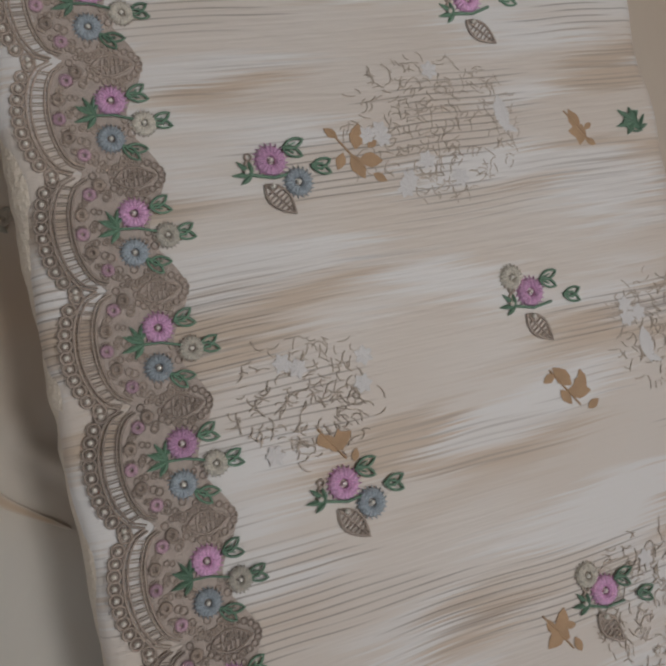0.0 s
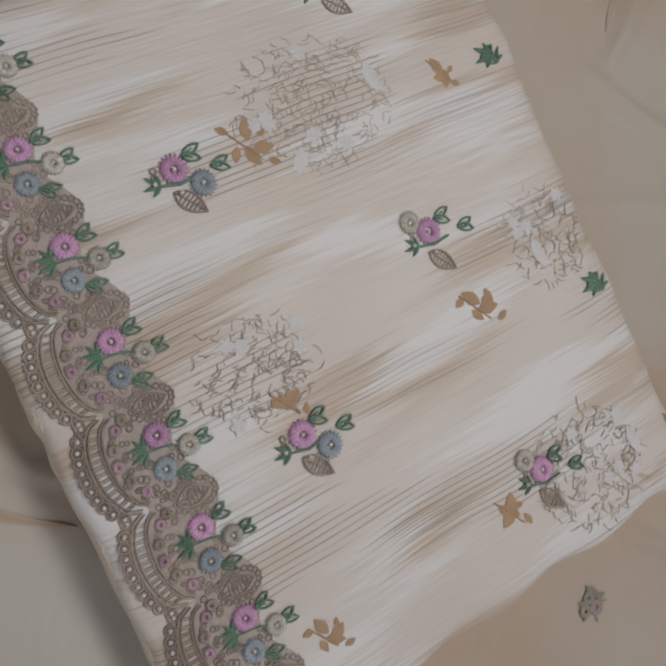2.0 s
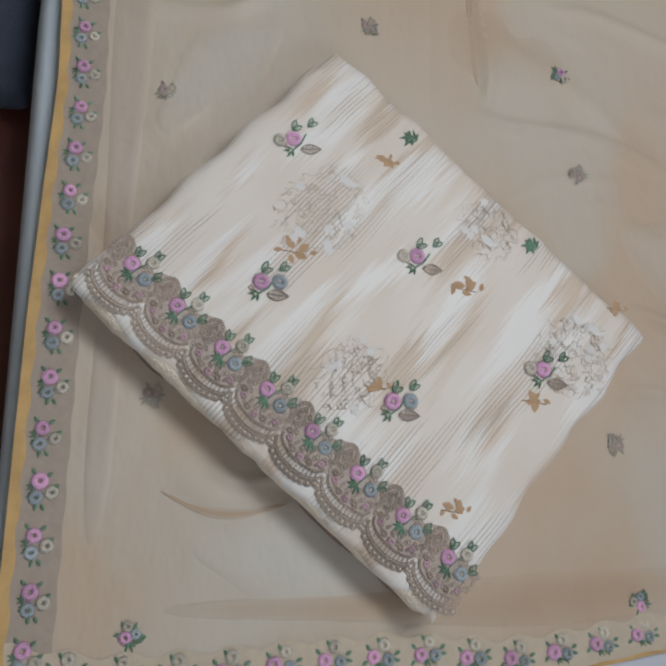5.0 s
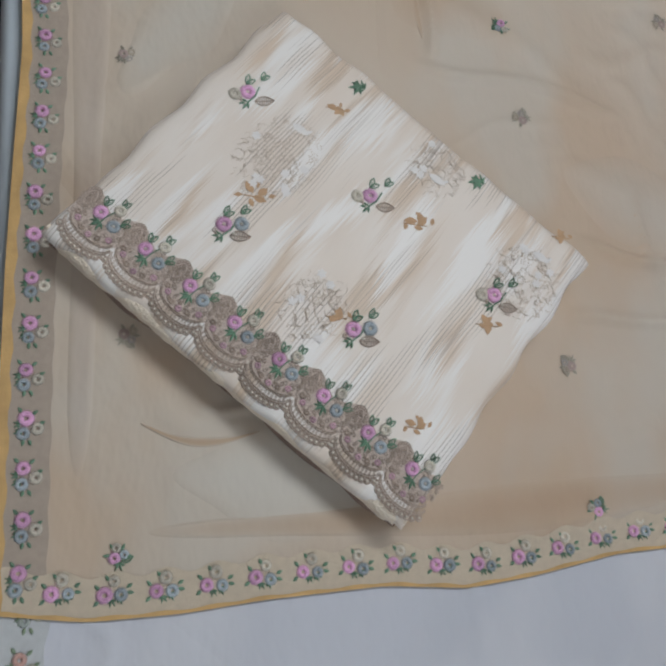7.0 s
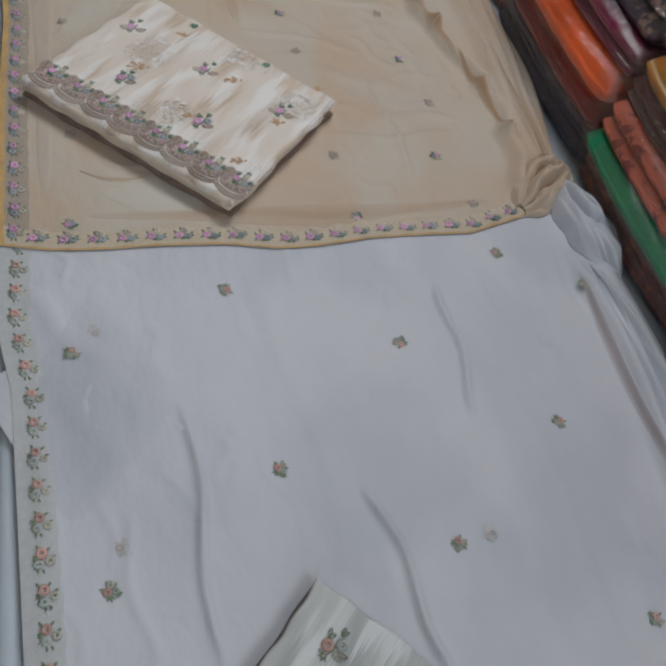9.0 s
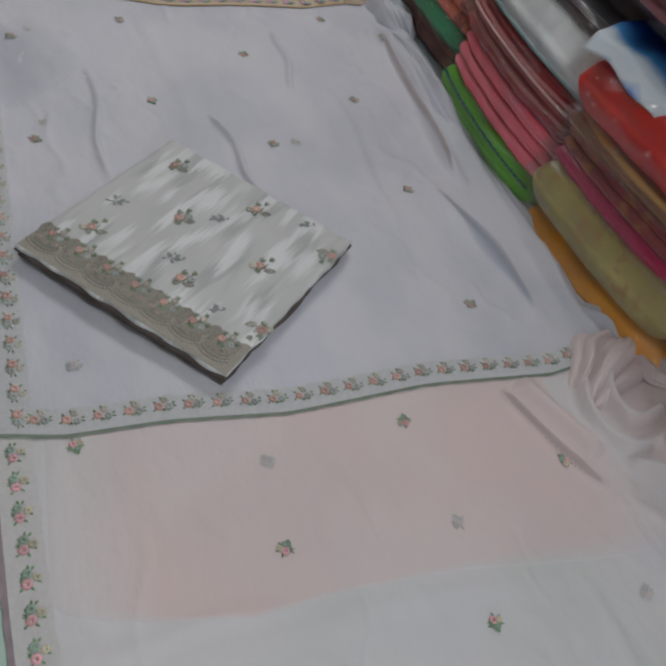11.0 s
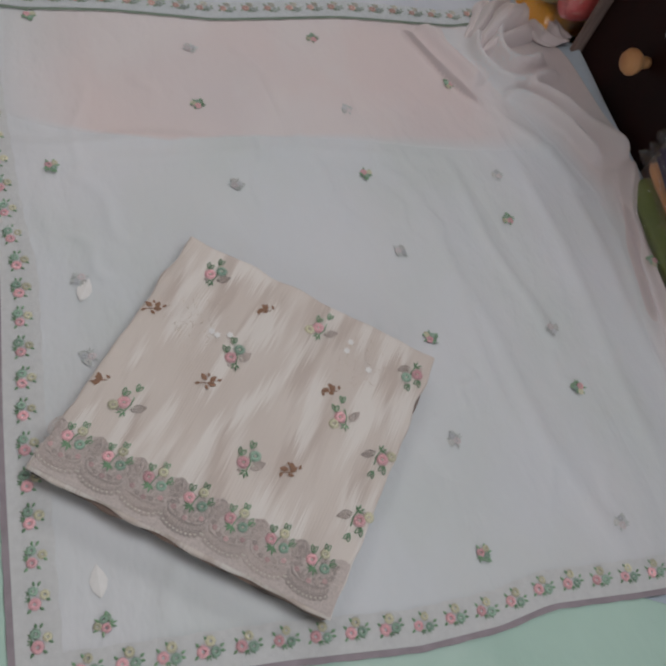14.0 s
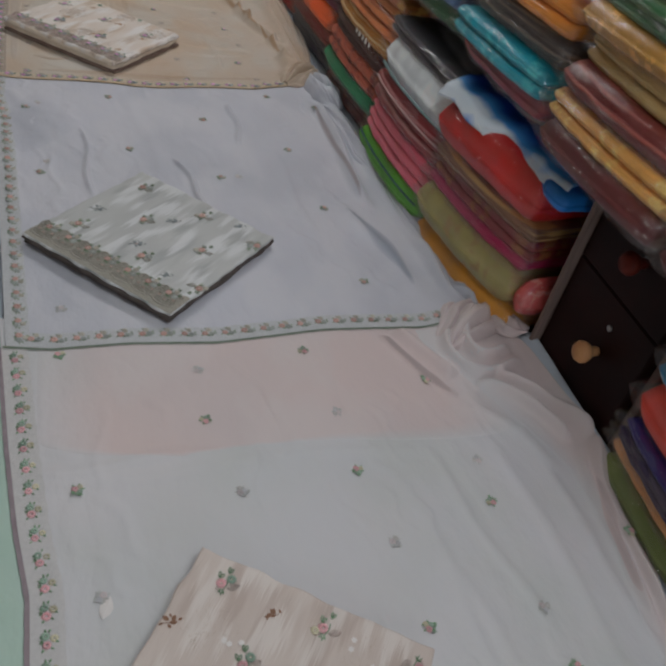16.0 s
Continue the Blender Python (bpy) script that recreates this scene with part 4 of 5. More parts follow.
ORCHID = Palette("orchid", (224, 174, 212), (170, 180, 188), (210, 203, 190), (112, 146, 122), (178, 161, 148), (205, 190, 180))
SALMON = Palette("salmon", (216, 176, 166), (180, 188, 184), (200, 197, 184), (140, 158, 132), (168, 165, 154), (172, 169, 158))
ROSE = Palette("rose", (236, 184, 190), (160, 186, 168), (214, 209, 182), (130, 164, 130), (198, 184, 178), (205, 192, 187))
DULL = Palette("veiled", (200, 190, 191), (190, 191, 195), (196, 194, 191), (187, 190, 188), (190, 189, 188), (190, 188, 186))
DULL_TAN = Palette("veiled_tan", (176, 156, 150), (164, 156, 150), (176, 164, 148), (154, 148, 134), (164, 152, 138), (164, 152, 138))


def child(name, me, parent, x, y, z, turn=0.0, k=1.0, label=""):
    ob = part(name, me, None, parent, label)
    ob.matrix_basis = pose(x, y, z, 0, 0, turn) @ Matrix.Diagonal((k, k, k, 1))
    return ob


MM = 0.001


def fan(bm, x, y, ang, size):
    for da, k in ((-1.1, 0.8), (-0.45, 1.15), (0.3, 1.2), (0.95, 0.9)):
        leaf(bm, x, y, ang + da, size * k, size * 0.32)


def cluster_leaves(bm, pal):
    """Green sprigs round a three-rose cluster (x along the rim, y inward)."""
    fan(bm, 5 * MM, -6 * MM, math.radians(-95), 7 * MM)
    fan(bm, 3 * MM, -7 * MM, math.radians(-170), 5 * MM)
    for x, y, a in ((-1.5, 6, 75), (-1, 6, 120), (9, 13, 70), (10, 13, 115), (17, 1, 40), (18, 2, 80)):
        open_leaf(bm, x * MM, y * MM, math.radians(a), 8 * MM, 3.2 * MM)
    cord(bm, [(5 * MM, -7 * MM, 0.0006), (5.5 * MM, 0, 0.0008), (8 * MM, 8 * MM, 0.0006)], 0.0005)
    return pal.green


def lattice_leaf(bm, x, y, ang, L, W):
    c, s = math.cos(ang), math.sin(ang)

    def at(a, b):
        return (x + a * c - b * s, y + a * s + b * c, 0.0006)
    prof = [(k, math.sin(math.pi * min(1, k ** 0.85)) * W / 2) for k in (i / 9 for i in range(10))]
    cord(bm, [at(k * L, w) for k, w in prof] + [at(k * L, -w) for k, w in prof[-2:0:-1]], 0.00045, True)
    cord(bm, [at(0, 0), at(L, 0)], 0.0003)
    for k, w in prof[2:-1:1]:
        cord(bm, [at(k * L, -w), at(k * L + 0.0006, w)], 0.0003)


def scallop_threads(bm, pal):
    """One repeat of the scalloped rim: braid, rungs, loops, ringlets and a lattice leaf."""
    def arc(k, half, base, depth):
        return (4.6 + half * k) * MM, (base - depth * math.sqrt(max(0, 1 - k * k))) * MM
    ks = [i / 12 - 1 for i in range(25)]
    for half, base, depth, r in ((21.2, -18.4, 11.2, 0.00055), (20.2, -17.6, 10.4, 0.0004), (19.5, -14.5, 8.8, 0.0004), (18.8, -13.6, 8.4, 0.00055)):
        cord(bm, [(*arc(k, half, base, depth), 0.0006) for k in ks], r)
    for i in range(1, 14):
        k = i / 7 - 1
        a, b = arc(k, 20.6, -18.0, 10.8), arc(k, 19.0, -14.0, 8.5)
        for d in (-0.5 * MM, 0.5 * MM):
            cord(bm, [(a[0] + d, a[1], 0.0005), (b[0] + d, b[1], 0.0005)], 0.00028, sides=3)
    for i in range(11):
        k = (i + 0.5) / 5.5 - 1
        a = arc(k, 22.2, -20.4, 12.2)
        ringlet(bm, a[0], a[1], 0.0023, 0.00055)
        ringlet(bm, a[0], a[1], 0.0012, 0.0004, seg=7)
    lattice_leaf(bm, -13.2 * MM, -4.5 * MM, math.radians(90), 15.5 * MM, 7.8 * MM)
    for i in range(17):
        k = i / 16
        a = math.radians(-60 + 300 * k)
        ringlet(bm, (-13.2 + 6 * math.cos(a)) * MM, (3.4 + 9.6 * math.sin(a)) * MM, 0.0012, 0.0004, seg=8)
    rr = random.Random(11)
    for i in range(120):
        x, y = rr.uniform(-16, 26), rr.uniform(-20, 8)
        edge = -14 - 8 * math.sqrt(max(0, 1 - ((x - 4.6) / 19) ** 2))
        if y > edge + 2 and math.hypot(x, y) > 6.5 and math.hypot(x - 14.2, y + 2.5) > 6:
            ringlet(bm, x * MM, y * MM, rr.uniform(0.0009, 0.0015), 0.00035, seg=8)
    return pal.taupe


def to_local(ob, x, y):
    p = ob.matrix_world.inverted() @ Vector((x, y, 0))
    return p.x, p.y


def spray_leaves(bm, pal):
    """Leaves and stem of a scattered spray, about its pink rose."""
    fan(bm, 4 * MM, -7 * MM, math.radians(-110), 6 * MM)
    for x, y, a in ((-4, 5, 60), (-4, 5.5, 105), (3, 14, 60), (4, 14, 105)):
        open_leaf(bm, x * MM, y * MM, math.radians(a), 7.5 * MM, 3 * MM)
    cord(bm, [(4 * MM, -8 * MM, 0.0006), (6 * MM, 0, 0.0008), (5 * MM, 8 * MM, 0.0006)], 0.0006)
    return pal.green


def spray_lattice(bm, pal):
    lattice_leaf(bm, 8 * MM, -3.5 * MM, math.radians(38), 14 * MM, 7 * MM)
    ringlet(bm, -2 * MM, -7.5 * MM, 0.0012, 0.0004)
    ringlet(bm, 0.5 * MM, -8 * MM, 0.0011, 0.0004)
    return pal.taupe


def tucked_leaves(bm, pal):
    """The green end of a spray whose flowers lie under the fold."""
    fan(bm, 0, 0, math.radians(-100), 8 * MM)
    fan(bm, 3 * MM, 1 * MM, math.radians(170), 6 * MM)
    for x, a in ((-4, -60), (4, -120)):
        open_leaf(bm, x * MM, 2 * MM, math.radians(a), 9 * MM, 3.5 * MM)
    return pal.green


def suit_spray(suit, z, x, y, pal, kind, turn=0.0, k=1.15):
    u, v = to_local(suit, x, y)
    if kind == "tucked":
        return child("flower_spray", pal.get("tucked_leaves", lambda b: tucked_leaves(b, pal)), suit, u, v, z, turn, k)
    sp = child("flower_spray", pal.get("spray_leaves", lambda b: spray_leaves(b, pal)), suit, u, v, z, turn, k)
    child("lattice_leaf", pal.get("spray_lattice", lambda b: spray_lattice(b, pal)), sp, 0, 0, 0)
    second = pal.blue if kind == "blue" else pal.cream
    child("pink_rose", pal.pink, sp, 0, 0, 0)
    sx, sy = (8.4 * MM, 8.2 * MM) if kind == "blue" else (-6.5 * MM, -6.5 * MM)
    child("blue_rose" if kind == "blue" else "cream_rose", second, sp, sx, sy, 0)
    for bx, by in ((0, 0), (sx, sy), (9 * MM, -1 * MM), (3 * MM, -9 * MM)):
        child("sequin", pal.bead, sp, bx, by, 0.0012)
    return sp


def border(suit, z, u0, v0, pitch, count, pal, width, full=False):
    """The embroidered rim: net ground, then the repeats side by side."""
    nu = 240
    U, T = np.meshgrid(np.linspace(0.002, width - 0.002, nu), np.linspace(0, 1, 8))
    k = ((U - u0 - 4.6 * MM) / pitch + 0.5) % 1 * 2 - 1
    low = v0 - 0.0132 - 0.0082 * np.sqrt((1 - k * k).clip(0))
    if full:
        low = np.full(U.shape, 0.003)
    high = v0 + 0.009 + 0.0045 * np.cos((U - u0 + 13.2 * MM) / pitch * 2 * math.pi)
    V = low * (1 - T) + high * T
    part("net_ground", from_grid("net_ground", U, V, np.full(U.shape, z + 0.0001), pal.net), None, suit, "taupe embroidered net")
    for i in range(count):
        u = u0 + pitch * i
        if u + 0.012 > width or u < 0.004:
            continue
        child("scallop_braid", pal.get("scallop_braid", lambda b: scallop_threads(b, pal)), suit, u, v0, z)
        g = child("cluster_leaves", pal.get("cluster_leaves", lambda b: cluster_leaves(b, pal)), suit, u, v0, z + 0.0003)
        for nm, me, x, y in (("pink_rose", pal.pink, 0, 0), ("cream_rose", pal.cream, 9.6, 10.4), ("blue_rose", pal.blue, 14.2, -2.5)):
            child(nm, me, g, x * MM, y * MM, 0)
            child("sequin", pal.bead, g, x * MM, y * MM, 0.0011)
        for x, y, t in ((-9, -14, 0), (-2, -18, 1), (5, -19, 0), (12, -17, 1), (19, -13, 0), (-12, -10, 1)):
            child("tiny_rosette", (pal.mini, pal.mini2)[t], g, x * MM, y * MM, 0)
        for j in range(11):
            a = (j + 0.5) / 5.5 - 1
            child("sequin", pal.bead, g, (4.6 + 22.2 * a) * MM, (-20.4 - 12.2 * math.sqrt(1 - a * a)) * MM, 0.0006)


def print_leaves(suit, z, x, y, turn, k, material):
    u, v = to_local(suit, x, y)
    bm = bmesh.new()
    for px, py, a, L, W in ((0, 0, 0, 10, 6), (2, 3, 60, 9, 6), (-2, 2, 140, 10, 6), (-1, -3, -50, 7, 4), (-7, -4, -150, 6, 3.5), (8, 7, 35, 6, 3.5), (-2, 7, 100, 5, 3)):
        leaf(bm, px * MM * k, py * MM * k, math.radians(a + turn), L * MM * k, W * MM * k, 0.0, 0.0001)
    cord(bm, [(-9 * MM * k, -6 * MM * k, 0), (0, 0, 0), (6 * MM * k, 4 * MM * k, 0)], 0.0004)
    ob = part("printed_leaves", bm, material, suit)
    ob.location = (u, v, z + 0.0002)


def print_vines(suit, z, x, y, ru, rv, count, seed):
    u, v = to_local(suit, x, y)
    bm = bmesh.new()
    rr = random.Random(seed)
    for i in range(count):
        a, q = rr.uniform(0, 6.28), math.sqrt(rr.random())
        px, py = ru * q * math.cos(a), rv * q * math.sin(a)
        h, c, L = rr.uniform(0, 6.28), rr.uniform(-2.2, 2.2), rr.uniform(0.003, 0.0065)
        pts = []
        for j in range(5):
            pts.append((px, py, 0.0))
            px += math.cos(h) * L / 4
            py += math.sin(h) * L / 4
            h += c / 4
        cord(bm, pts, 0.00022, sides=3)
    ob = part("printed_vines", bm, VINE_PRINT, suit)
    ob.location = (u, v, z + 0.0001)
    bm = bmesh.new()
    for i in range(max(3, count // 40)):
        a, q = rr.uniform(0, 6.28), rr.uniform(0.4, 1)
        for j in range(6):
            leaf(bm, ru * q * math.cos(a), rv * q * math.sin(a), j * 1.05 + a, 0.0042, 0.003, 0.0, 0.0001)
    ob = part("printed_blossoms", bm, WHITE_PRINT, suit)
    ob.location = (u, v, z + 0.0002)


# cream piece
ZB = TB + 0.0012
border(suit_beige, ZB, 0.0208, 0.0385, 0.0425, 8, ORCHID, 0.338)
for x, y, kind, turn in ((0.161, 0.046, "cream", 10), (0.141, -0.071, "blue", 0), (0.259, -0.039, "cream", 0), (0.239, -0.152, "blue", 0), (0.359, -0.12, "cream", -6), (0.256, 0.062, "tucked", 0), (0.356, -0.018, "tucked", 0)):
    suit_spray(suit_beige, ZB, x, y, ORCHID, kind, turn)
for x, y, turn, k in ((0.236, 0.038, 200, 1.0), (0.298, -0.062, 80, 1.15), (0.164, -0.046, 20, 1.1), (0.228, -0.143, 120, 0.9), (0.352, -0.146, 160, 1.1), (0.284, -0.228, 60, 0.9), (0.428, -0.066, 150, 0.9)):
    print_leaves(suit_beige, ZB, x, y, turn, k, BROWN_PRINT)
for x, y, ru, rv, n in ((0.184, -0.011, 0.030, 0.042, 330), (0.208, -0.135, 0.024, 0.030, 200), (0.318, -0.010, 0.026, 0.024, 170), (0.385, -0.108, 0.030, 0.036, 260)):
    print_vines(suit_beige, ZB, x, y, ru, rv, n, int(x * 900))

for x, y in ((0.203, 0.016), (0.318, -0.020), (0.405, -0.085)):
    u, v = to_local(suit_beige, x, y)
    bm = bmesh.new()
    leaf(bm, 0, 0, math.radians(4), 0.017, 0.0075, 0.0, 0.0001)
    leaf(bm, 0.013, 0, math.radians(60), 0.008, 0.003, 0.0, 0.0001)
    part("printed_petal", bm, WHITE_PRINT, suit_beige).location = (u - 0.008, v, ZB + 0.0002)

# sage piece
ZG = TG + 0.0010
u, v = to_local(suit_green, 0.114, -0.996)
border(suit_green, ZG, u, v + 0.001, 0.0444, 7, SALMON, math.dist((0.068, -1.014), (0.298, -1.243)), True)
for i, (x, y) in enumerate(((0.164, -0.983), (0.281, -0.965), (0.394, -0.947), (0.29, -0.851), (0.377, -1.06), (0.267, -1.079), (0.356, -1.173), (0.483, -1.044))):
    suit_spray(suit_green, ZG, x, y, SALMON, "blue" if i % 2 else "cream", 180 if i in (6, 7) else rnd.uniform(-20, 20))
for x, y, turn in ((0.2, -0.932, 0), (0.335, -0.969, 60), (0.461, -0.981, 100), (0.262, -1.044, 30), (0.305, -1.136, 140)):
    print_leaves(suit_green, ZG, x, y, turn, 1.1, GREY_PRINT)

# rose beige piece
ZP = TP + 0.0010
u, v = to_local(suit_pink, 0.146, -1.916)
border(suit_pink, ZP, u, v - 0.001, 0.0424, 7, ROSE, math.dist((0.108, -1.943), (0.360, -2.120)), True)
for i, (x, y) in enumerate(((0.199, -1.887), (0.31, -1.845), (0.413, -1.923), (0.305, -1.961), (0.408, -2.033), (0.303, -1.74), (0.412, -1.815), (0.512, -1.881), (0.447, -1.974))):
    suit_spray(suit_pink, ZP, x, y, ROSE, "blue" if i % 2 else "cream", 180 if i in (4, 7, 8) else rnd.uniform(-20, 30))
for x, y, turn in ((0.237, -1.781, 30), (0.356, -1.79, 100), (0.282, -1.872, 10), (0.409, -1.893, 80), (0.349, -1.976, 60), (0.178, -1.861, 130)):
    print_leaves(suit_pink, ZP, x, y, turn, 0.95, BROWN_PRINT_2)
for x, y, ru, rv, n in ((0.28, -1.80, 0.04, 0.035, 60), (0.45, -1.86, 0.03, 0.03, 50)):
    print_vines(suit_pink, ZP, x, y, ru, rv, n, int(x * 900))

# borders and sprigs of the dupattas
def border_leaves(bm, pal):
    fan(bm, -3.5 * MM, -4 * MM, math.radians(195), 4.6 * MM)
    fan(bm, -3 * MM, -9 * MM, math.radians(235), 4.8 * MM)
    for x, y, a in ((4, 3, 40), (9, -4, 30), (3, -15, -60), (0, -15, -100), (-3, 4, 130)):
        leaf(bm, x * MM, y * MM, math.radians(a), 5 * MM, 2.8 * MM)
    return pal.green


def edge_spray(dup, h, x, y, z, turn, pal, flip=1, k=1.0):
    zz = float(h(x, y)) + z + 0.0009
    sp = child("border_spray", pal.get("border_leaves", lambda b: border_leaves(b, pal)), dup, x, y, zz, turn, k)
    if flip < 0:
        sp.matrix_basis = sp.matrix_basis @ Matrix.Diagonal((1, -1, 1, 1))
    for nm, me, px, py, s in (("pink_rose", pal.pink, 0, 0, 1.05), ("blue_rose", pal.blue, -1, -11, 1.0), ("cream_rose", pal.cream, 8.5, -7, 1.05)):
        child(nm, me, sp, px * MM, py * MM, 0, 0, 0.92 * s * rnd.uniform(0.88, 1.08))


def sprig_leaves(bm, pal):
    fan(bm, -3 * MM, -2 * MM, math.radians(200), 6 * MM)
    for x, y, a in ((4, 4, 50), (5, -1, -10), (0, 5, 110), (2, -5, -70)):
        leaf(bm, x * MM, y * MM, math.radians(a), 6 * MM, 2.6 * MM)
    lattice_leaf(bm, -2 * MM, -4 * MM, math.radians(-50), 9 * MM, 5 * MM)
    return pal.green


def sprig(dup, h, x, y, z, pal, turn, k=1.0):
    zz = float(h(x, y)) + z + 0.0009
    sp = child("scattered_sprig", pal.get("sprig_leaves", lambda b: sprig_leaves(b, pal)), dup, x, y, zz, turn, k)
    if pal in (DULL, DULL_TAN):
        sp.matrix_basis = sp.matrix_basis @ Matrix.Diagonal((1, 1, 0.15, 1))
    child("pink_rose", pal.pink, sp, -1.5 * MM, 2 * MM, 0, 0, 0.8)
    child("cream_rose", pal.cream, sp, 6 * MM, 3 * MM, 0, 0, 0.8)
    child("blue_rose", pal.blue, sp, 3 * MM, -4 * MM, 0, 0, 0.7)


def run(a, b, step):
    n = max(1, round(abs(b - a) / step))
    return [a + (b - a) * i / n for i in range(n + 1)]


def edge_line(edge, a, b, vertical, n=60):
    s = np.linspace(a, b, n)
    e = np.interp(s, *edge)
    return list(zip(e, s)) if vertical else list(zip(s, e))


# beige
band("border_band", edge_line(B_LEFT, -0.34, 1.1, True), (1, 0), 0.036, BEIGE_H, BZ + 0.0006, TAUPE_BAND, beige, 0.02)
band("ochre_hem", edge_line(B_LEFT, -0.345, 1.1, True), (1, 0), 0.0075, BEIGE_H, BZ + 0.0012, OCHRE, beige, 0.15)
band("border_band", edge_line(B_BOT, -0.01, 0.78, False), (0, 1), 0.030, BEIGE_H, BZ + 0.0007, CREAM_BAND_WARM, beige, 0.08)
band("ochre_hem", edge_line(B_BOT, -0.012, 0.79, False), (0, 1), 0.0028, BEIGE_H, BZ + 0.0013, OCHRE, beige, 0.2)
for y in run(-0.320, 1.06, 0.0354):
    edge_spray(beige, BEIGE_H, float(np.interp(y, *B_LEFT)) + 0.0185 + rnd.uniform(-0.001, 0.001), y, BZ, rnd.uniform(-6, 6), ORCHID)
for x in run(0.026, 0.76, 0.0342):
    edge_spray(beige, BEIGE_H, x, float(np.interp(x, *B_BOT)) + 0.0165, BZ, 90 + rnd.uniform(-6, 6), ORCHID)
for x, y, veil in ((0.412, 0.169, 0), (0.424, 0.069, 1), (0.606, 0.074, 0), (0.596, 0.198, 1), (0.631, -0.036, 1), (0.441, -0.168, 1), (0.606, -0.160, 0), (0.450, -0.290, 0),
                   (0.23, 0.183, 1), (0.064, 0.092, 1), (0.069, -0.312, 0), (0.071, -0.151, 1), (0.636, -0.261, 1), (0.24, 0.30, 0), (0.42, 0.36, 0), (0.07, 0.24, 0), (0.60, 0.33, 0)):
    sprig(beige, BEIGE_H, x, y, BZ, DULL_TAN if veil else ORCHID, rnd.uniform(0, 360), 0.95)
# white
band("border_band", edge_line(W_LEFT, -1.27, -0.30, True), (1, 0), 0.036, WHITE_H, WZ + 0.0006, GREEN_BAND, white, 0.03)
band("border_band", edge_line(W_BOT, 0.05, 0.85, False), (0, 1), 0.034, WHITE_H, WZ + 0.0007, GREEN_BAND, white, 0.03)
band("green_hem", edge_line(W_BOT, 0.045, 0.86, False), (0, -1), 0.0045, WHITE_H, WZ + 0.0002, GREEN_EDGE, white, 0.1)
for y in run(-1.255, -0.34, 0.0354):
    edge_spray(white, WHITE_H, float(np.interp(y, *W_LEFT)) + 0.020, y, WZ, rnd.uniform(-8, 8), SALMON)
for x in run(0.085, 0.83, 0.0345):
    edge_spray(white, WHITE_H, x, float(np.interp(x, *W_BOT)) + 0.019, WZ, 90 + rnd.uniform(-8, 8), SALMON)
for x, y, veil in ((0.251, -0.412, 0), (0.462, -0.500, 0), (0.646, -0.353, 0), (0.068, -0.502, 0), (0.092, -0.475, 1), (0.279, -0.659, 0), (0.098, -0.770, 0), (0.111, -0.729, 1),
                   (0.643, -0.624, 0), (0.462, -0.762, 0), (0.502, -0.757, 1), (0.667, -0.869, 0), (0.681, -1.124, 0), (0.761, -0.416, 0), (0.13, -1.19, 1)):
    sprig(white, WHITE_H, x, y, WZ, DULL if veil else SALMON, rnd.uniform(0, 360))
# blush
band("border_band", edge_line(P_LEFT, -2.12, -1.28, True), (1, 0), 0.038, PINK_H, PZ + 0.0009, CREAM_BAND, blush, 0.02)
band("mauve_hem", edge_line(P_LEFT, -2.13, -1.28, True), (-1, 0), 0.006, PINK_H, PZ + 0.0004, MAUVE_EDGE, blush, 0.05)
band("border_band", edge_line(P_BOT, 0.10, 0.93, False), (0, 1), 0.034, PINK_H, PZ + 0.0010, CREAM_BAND, blush, 0.02)
band("mauve_hem", edge_line(P_BOT, 0.095, 0.935, False), (0, -1), 0.006, PINK_H, PZ + 0.0004, MAUVE_EDGE, blush, 0.05)
for y in run(-2.095, -1.31, 0.0365):
    edge_spray(blush, PINK_H, float(np.interp(y, *P_LEFT)) + 0.018, y, PZ + 0.0004, rnd.uniform(-8, 8), ROSE, -1)
for x in run(0.145, 0.90, 0.0345):
    edge_spray(blush, PINK_H, x, float(np.interp(x, *P_BOT)) + 0.0175, PZ + 0.0004, 90 + rnd.uniform(-8, 8), ROSE)
for x, y, veil in ((0.125, -1.302, 0), (0.332, -1.346, 1), (0.515, -1.310, 0), (0.329, -1.454, 0), (0.537, -1.451, 1), (0.143, -1.565, 0), (0.358, -1.592, 1), (0.535, -1.567, 0),
                   (0.735, -1.567, 1), (0.724, -1.646, 0), (0.551, -1.695, 1), (0.555, -1.823, 0), (0.722, -1.819, 1), (0.728, -1.901, 0), (0.549, -1.950, 1), (0.542, -2.076, 0),
                   (0.714, -2.068, 1), (0.167, -1.723, 1), (0.168, -2.086, 0), (0.715, -1.387, 0), (0.912, -1.50, 0), (0.905, -1.734, 0), (0.171, -1.820, 1)):
    sprig(blush, PINK_H, x, y, PZ + 0.001, DULL if veil else ROSE, rnd.uniform(0, 360))


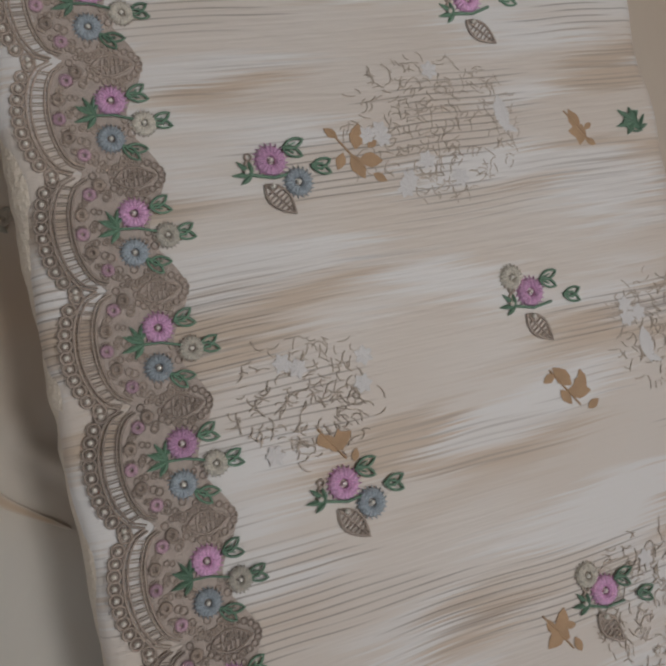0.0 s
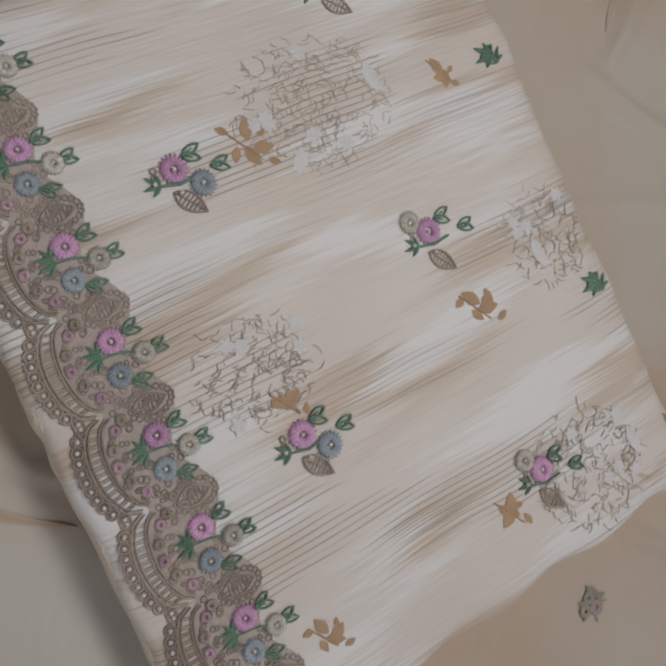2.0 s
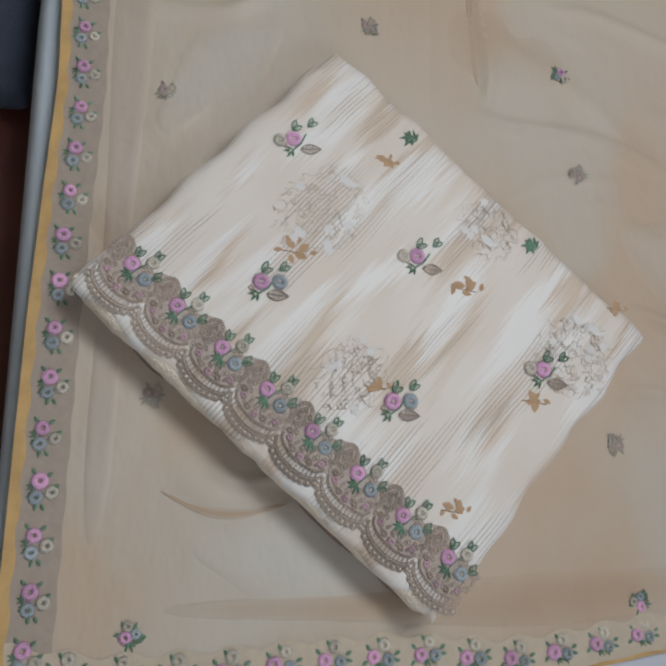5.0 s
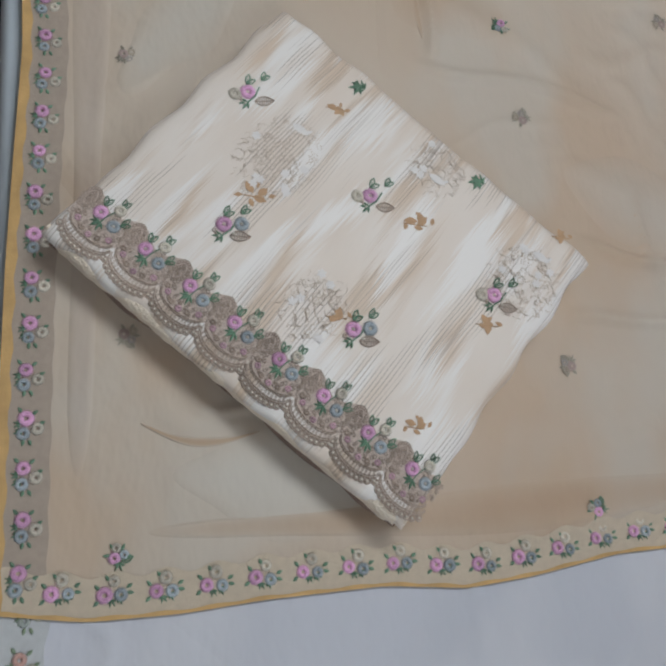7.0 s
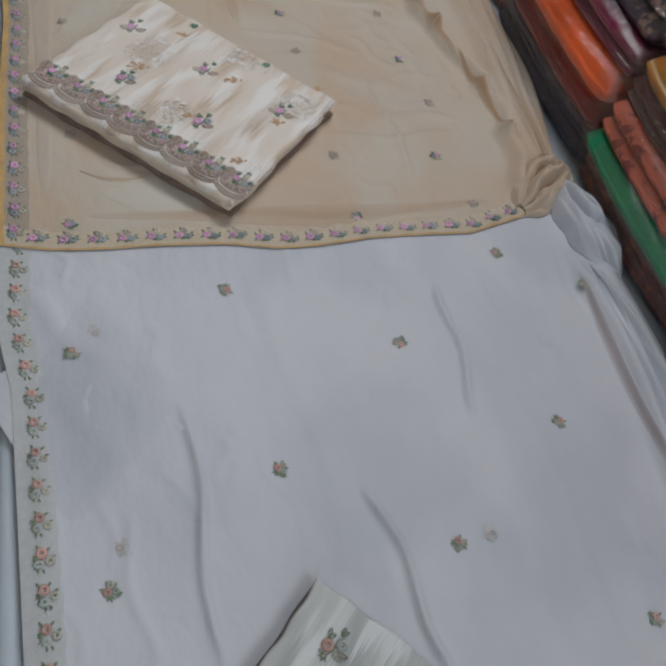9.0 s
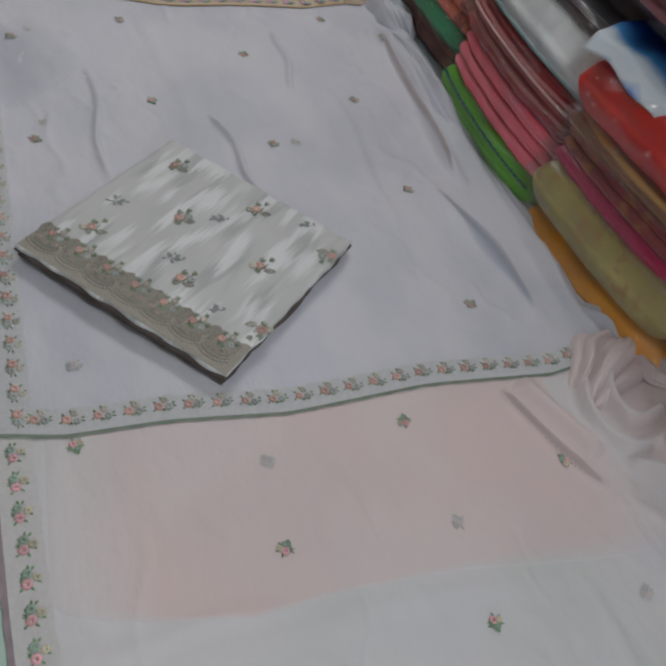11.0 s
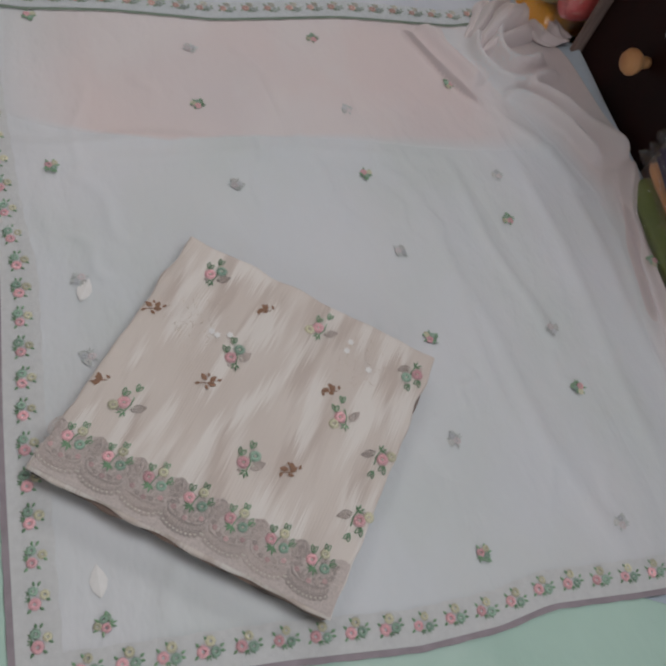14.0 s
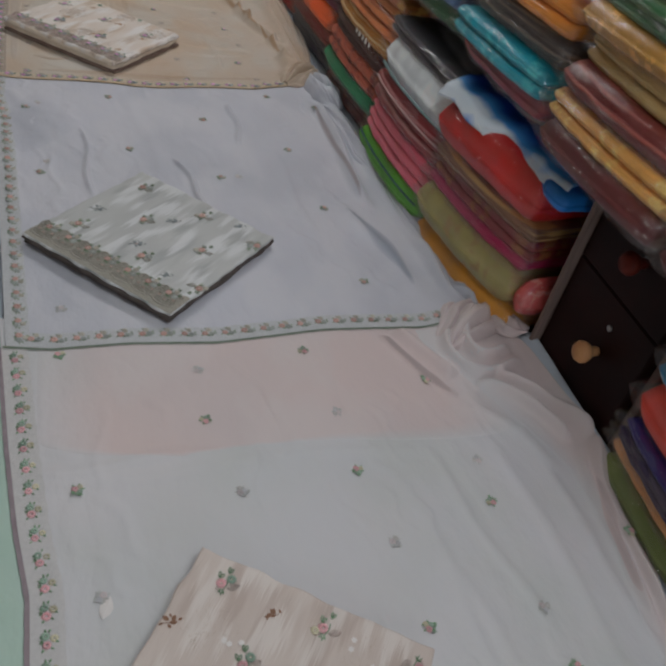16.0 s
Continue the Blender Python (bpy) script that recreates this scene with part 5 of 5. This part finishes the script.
# ---- bunched ends of the dupattas ----
def bunch(dup, x0, y0, x1, y1, width, height, material, seed, label, pleats=7, z=0.0):
    """Cloth gathered into a heap of pleats along a line."""
    n, m = 60, 70
    L = math.hypot(x1 - x0, y1 - y0)
    c, s = (x1 - x0) / L, (y1 - y0) / L
    S, T = np.meshgrid(np.linspace(0, 1, n), np.linspace(-1, 1, m))
    env = np.sin(np.pi * np.clip(S, 0.02, 0.98)) ** 0.6
    f = fuzz(S * 1.7, T * 1.2, 1.1, seed)
    g = fuzz(S * 2.6, T * 1.6, 1.0, seed + 4)
    half = width / 2 * env * (1 + 0.35 * fuzz(S * 4, S * 0, 1.0, seed + 2))
    A = S * L + 0.012 * g
    B = T * half + 0.012 * f
    wave = np.abs(np.sin(np.pi * (pleats * T * 0.25 + 1.3 * f + 0.5 * g + 0.5 * S + 0.13 * seed))) ** 0.7
    fine_c = 1 - np.abs(fuzz(S * 2.2 - T * 0.7, T * 2.6 + S, 1.6, seed + 11)) * 2.0
    Z = z + height * env * (1 - T ** 2) ** 0.8 * (0.22 + 0.66 * wave + 0.12 * fine_c)
    X, Y = x0 + A * c - B * s, y0 + A * s + B * c
    Z = np.maximum(Z, 0.0005 * (1 - T ** 2)) + lump(X, Y)
    ob = part("bunched_end", from_grid("bunched_end", X, Y, Z, material), None, dup, label)
    ob.modifiers.new("thickness", "SOLIDIFY").thickness = 0.001


bunch(blush, 0.785, -1.315, 0.925, -1.175, 0.10, 0.038, PINK_CRUMPLE, 3, "crumpled gathered end", 6)
bunch(blush, 0.905, -1.215, 0.945, -1.30, 0.055, 0.030, PINK_CRUMPLE, 8, "crumpled gathered end", 5, 0.004)
bunch(white, 0.79, -0.20, 0.835, -0.40, 0.09, 0.045, WHITE_SHEER, 21, "crumpled gathered end", 4, 0.002)
bunch(white, 0.80, -0.38, 0.845, -0.78, 0.06, 0.026, WHITE_SHEER, 24, "soft pleat", 5, 0.002)
bunch(white, 0.85, -0.78, 0.875, -1.18, 0.06, 0.020, WHITE_SHEER, 28, "soft pleat", 5, 0.002)
bunch(white, 0.855, -1.13, 0.915, -1.235, 0.05, 0.035, WHITE_SHEER, 31, "crumpled gathered end", 5, 0.002)
bunch(beige, 0.715, -0.27, 0.825, -0.16, 0.10, 0.040, BEIGE_SHEER, 41, "crumpled gathered end", 6, 0.004)
bunch(beige, 0.805, -0.20, 0.825, 0.46, 0.07, 0.020, BEIGE_SHEER, 44, "soft pleat", 5, 0.004)

# doubled and darkened pleats of the sheer cloths
# smooth grey strip following the ridge at the right
pleat("doubled_pleat", [(0.714, -0.868), (0.745, -0.925), (0.766, -1.02), (0.780, -1.140)], 0.040, WHITE_H, WZ + 0.0009, WHITE_GREY, white, "smooth grey strip along a fold", 1.0)
# greyer cloth here, with the shade on this side put into its colour
pleat("doubled_pleat", [(0.085, -0.40), (0.10, -0.50), (0.085, -0.60), (0.06, -0.72)], 0.17, WHITE_H, WZ + 0.0008, WHITE_GREY, white, "greyer sheer cloth, shade put into its colour", 0.26)
# dark shading line beside a see-through fold, put into the cloth colour
pleat("doubled_pleat", [(0.762, -0.39), (0.764, -0.58), (0.766, -0.72), (0.764, -0.83)], 0.013, WHITE_H, WZ + 0.0009, WHITE_MAUVE, white, "mauve pleat, darker than its cloth", 0.9)
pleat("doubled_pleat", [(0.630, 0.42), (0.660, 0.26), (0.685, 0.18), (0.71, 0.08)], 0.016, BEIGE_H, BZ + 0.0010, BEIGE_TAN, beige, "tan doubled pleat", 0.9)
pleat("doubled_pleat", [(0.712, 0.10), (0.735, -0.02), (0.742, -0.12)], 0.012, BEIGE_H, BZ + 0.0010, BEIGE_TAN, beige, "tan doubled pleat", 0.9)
# mauve strips along the heap's folds, darker than the rosy cloth
pleat("doubled_pleat", [(0.666, -1.276), (0.689, -1.325), (0.731, -1.407), (0.752, -1.433)], 0.010, PINK_H, PZ + 0.0014, PINK_MAUVE, blush, "mauve pleat, darker than its cloth", 0.45)
pleat("doubled_pleat", [(0.915, -1.62), (0.890, -1.72), (0.872, -1.83)], 0.016, PINK_H, PZ + 0.0014, PINK_MAUVE, blush, "mauve pleat, darker than its cloth", 0.4)

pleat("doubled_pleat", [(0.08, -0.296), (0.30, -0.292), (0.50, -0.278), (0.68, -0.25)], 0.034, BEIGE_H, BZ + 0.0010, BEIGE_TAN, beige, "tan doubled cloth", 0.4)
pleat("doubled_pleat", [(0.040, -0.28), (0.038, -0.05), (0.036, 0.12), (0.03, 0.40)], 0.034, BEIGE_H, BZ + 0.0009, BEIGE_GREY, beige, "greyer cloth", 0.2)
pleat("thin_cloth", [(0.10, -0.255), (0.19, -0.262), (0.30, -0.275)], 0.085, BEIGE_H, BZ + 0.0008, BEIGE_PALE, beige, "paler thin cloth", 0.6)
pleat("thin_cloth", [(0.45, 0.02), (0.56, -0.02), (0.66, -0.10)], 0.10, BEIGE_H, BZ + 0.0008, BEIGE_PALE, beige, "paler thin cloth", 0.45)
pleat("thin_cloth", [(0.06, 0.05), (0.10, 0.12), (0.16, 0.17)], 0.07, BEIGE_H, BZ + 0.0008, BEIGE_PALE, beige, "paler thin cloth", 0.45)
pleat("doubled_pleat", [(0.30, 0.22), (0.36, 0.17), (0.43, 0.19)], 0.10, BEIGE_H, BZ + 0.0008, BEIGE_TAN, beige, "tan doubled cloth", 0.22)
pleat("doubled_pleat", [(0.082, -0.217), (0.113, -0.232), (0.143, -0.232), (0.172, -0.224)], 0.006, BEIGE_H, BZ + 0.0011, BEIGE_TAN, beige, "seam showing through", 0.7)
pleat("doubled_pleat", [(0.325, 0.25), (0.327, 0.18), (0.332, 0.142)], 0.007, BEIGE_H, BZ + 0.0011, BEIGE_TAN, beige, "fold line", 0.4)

# two white satin leaves stitched on the blush cloth
for x, y, turn in ((0.166, -1.752, 70), (0.166, -2.062, 95)):
    bm = bmesh.new()
    leaf(bm, 0, 0, math.radians(turn), 0.030, 0.016, 0.0006, 0.0012)
    ob = part("white_satin_leaf", bm, WHITE_PRINT, blush, "white satin leaf")
    ob.location = (x, y, float(PINK_H(x, y)) + 0.0008)
